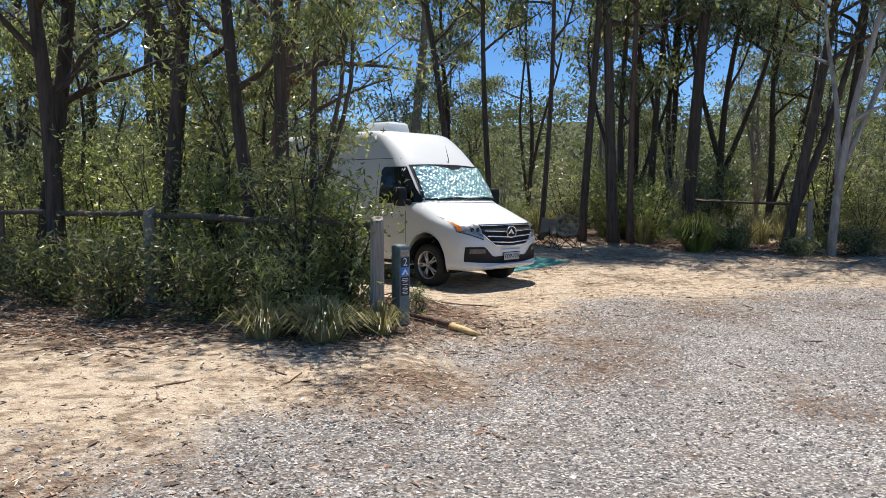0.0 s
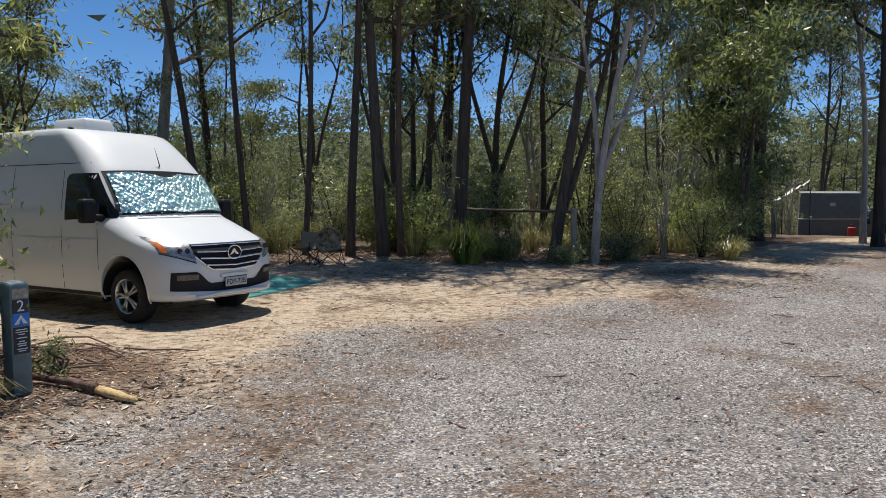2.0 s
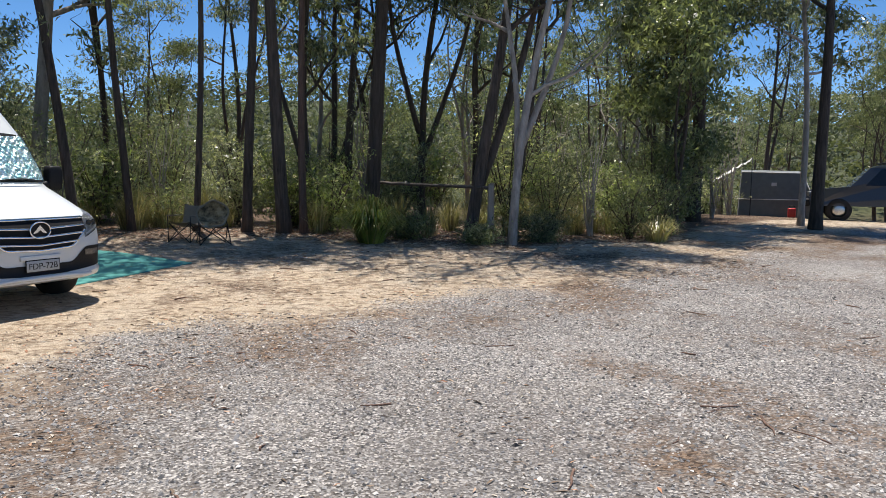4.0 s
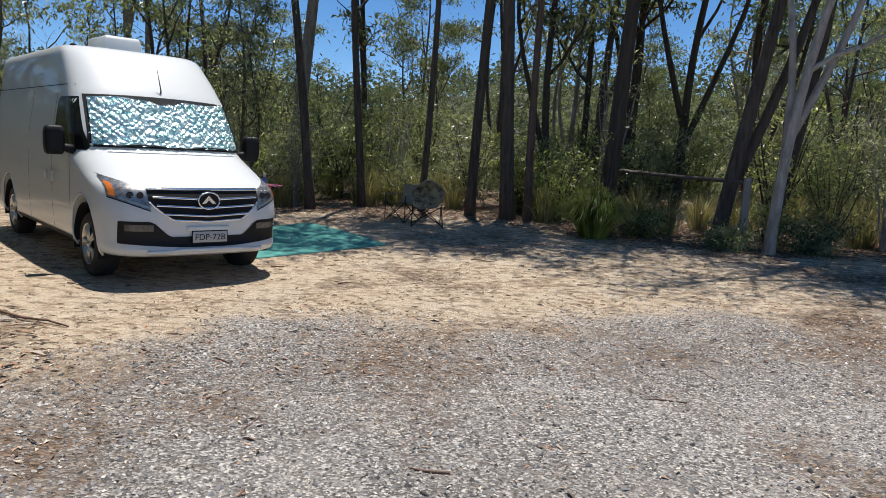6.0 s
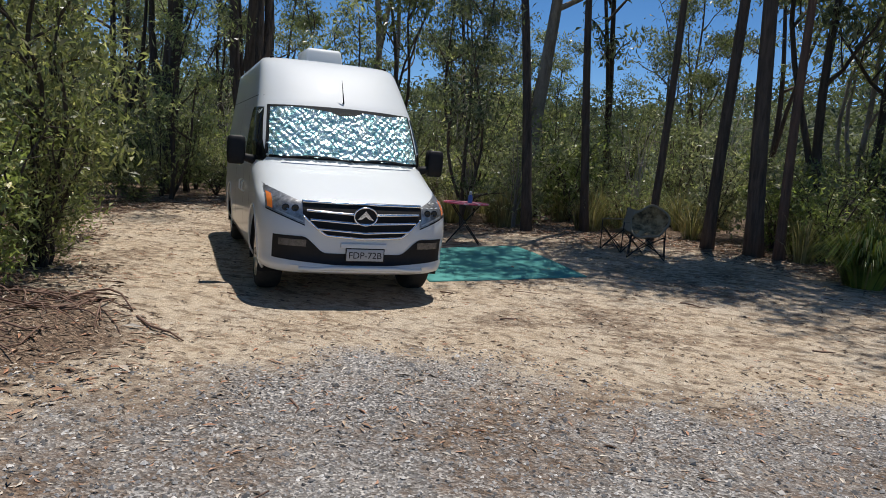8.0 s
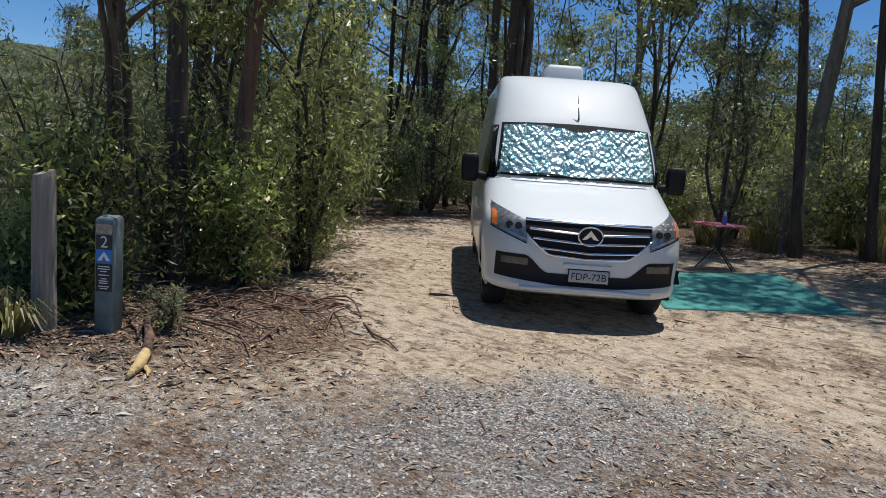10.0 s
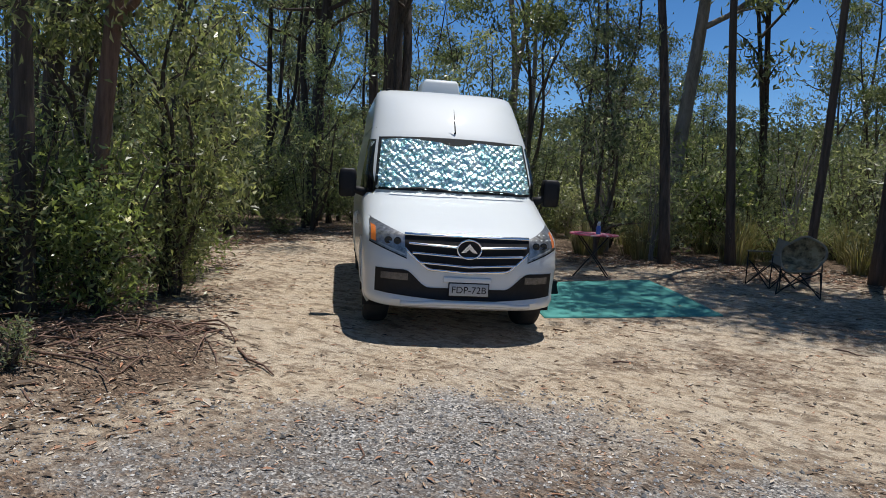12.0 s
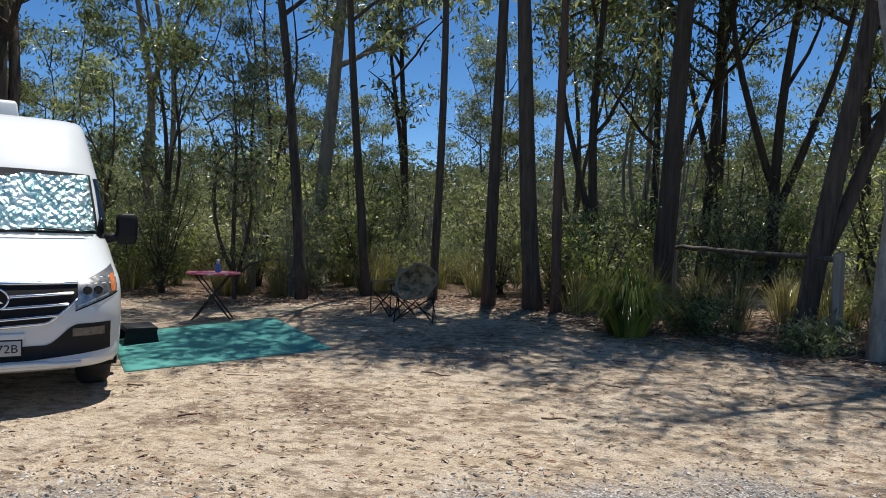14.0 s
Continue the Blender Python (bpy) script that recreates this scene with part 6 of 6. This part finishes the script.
def fallen_leaves():
    rnd = random.Random(22)
    g = Mesh()
    n = 0
    while n < 120000:
        x, y = rnd.uniform(-9, 14), rnd.uniform(2.2, 21)
        d, s = side_of(ROAD_EDGE, x, y), inside_site(x, y)
        w = noise.noise((x * 0.8, y * 0.8, 6.0)) + 0.6 * noise.noise((x * 2.3, y * 2.3, 7.0))
        dens = 0.46 + 0.85 * smooth01((s + 1.1 + 0.5 * w) / 1.6)
        dens = max(dens, (0.55 + 0.5 * w) * smooth01((1.0 - abs(d)) / 0.9)) if d > -1.2 else 0.06 + 0.12 * w
        if math.hypot(x + 0.7, y - 8.2) < 1.9:
            dens = max(dens, 0.55 + 0.5 * w)
        elif s < 0:
            dens *= 0.35 + 0.9 * max(0, w + 0.35)
        if rnd.random() > dens:
            continue
        n += 1
        size = (0.022 + 0.06 * rnd.random() ** 1.6) * (1.5 if s > -1.0 or math.hypot(x + 0.7, y - 8.2) < 1.9 else 1.0) * (1.6 if rnd.random() < 0.05 else 1.0)
        a = rnd.uniform(0, 6.28)
        tilt = rnd.uniform(-0.08, 0.16)
        dv = Vector((math.cos(a), math.sin(a), tilt)).normalized()
        add = g.leaf if size > 0.07 else g.sliver
        add(Vector((x, y, height(x, y) + 0.003 + 0.006 * rnd.random())), dv, Vector((rnd.gauss(0, 0.3), rnd.gauss(0, 0.3), 1)), size, size * rnd.uniform(0.13, 0.3))
    return tagged(new("leaf_litter", g.data("leaf_litter", litter_material(), False)), "dry brown fallen eucalypt leaves scattered on the ground", "leaf litter", kind="stuff")


def twigs():
    rnd = random.Random(23)
    g = Mesh()
    n = 0
    while n < 1000:
        x, y = rnd.uniform(-8, 13), rnd.uniform(3, 20)
        s = inside_site(x, y)
        near_marker = math.hypot(x + 1.3, y - 9.0) < 1.3
        if rnd.random() > (0.9 if near_marker else 0.5 if s > -0.6 else 0.035):
            continue
        n += 1
        ln = rnd.uniform(0.08, 0.35) * (2.0 if near_marker or s > 0 and rnd.random() < 0.4 else 1)
        a = rnd.uniform(0, 6.28)
        dv = Vector((math.cos(a), math.sin(a), 0))
        pts = [Vector((x, y, 0)) + dv * ln * t + Vector((-dv.y, dv.x, 0)) * ln * rnd.uniform(-0.1, 0.1) for t in (0, 0.4, 0.7, 1)]
        r = rnd.uniform(0.003, 0.009) * (1.5 if near_marker else 1)
        for p in pts:
            p.z = height(p.x, p.y) + r * 0.8 + (rnd.uniform(0, 0.05) if near_marker else 0)
        g.tube(pts, [r, r, r * 0.8, r * 0.4], 5)
    for _ in range(55):
        x, y, a = rnd.gauss(-1.0, 0.5), rnd.gauss(9.0, 0.45), rnd.gauss(-0.5, 0.6)
        ln, r = rnd.uniform(0.3, 1.0), rnd.uniform(0.004, 0.012)
        dv = Vector((math.cos(a), math.sin(a), 0))
        pts = [Vector((x, y, 0)) + dv * ln * t + Vector((-dv.y, dv.x, 0)) * ln * rnd.uniform(-0.06, 0.06) for t in (-0.5, -0.1, 0.2, 0.5)]
        lift = rnd.uniform(0.0, 0.09)
        for k, p in enumerate(pts):
            p.z = height(p.x, p.y) + r + (lift if k in (1, 2) else 0.0)
        g.tube(pts, [r, r, r * 0.8, r * 0.5], 5)
    return tagged(new("twigs", g.data("twigs", BARK_RED, True)), "dry sticks and bark strips lying on the ground", "twigs", kind="stuff")


gravel()
fallen_leaves()
twigs()
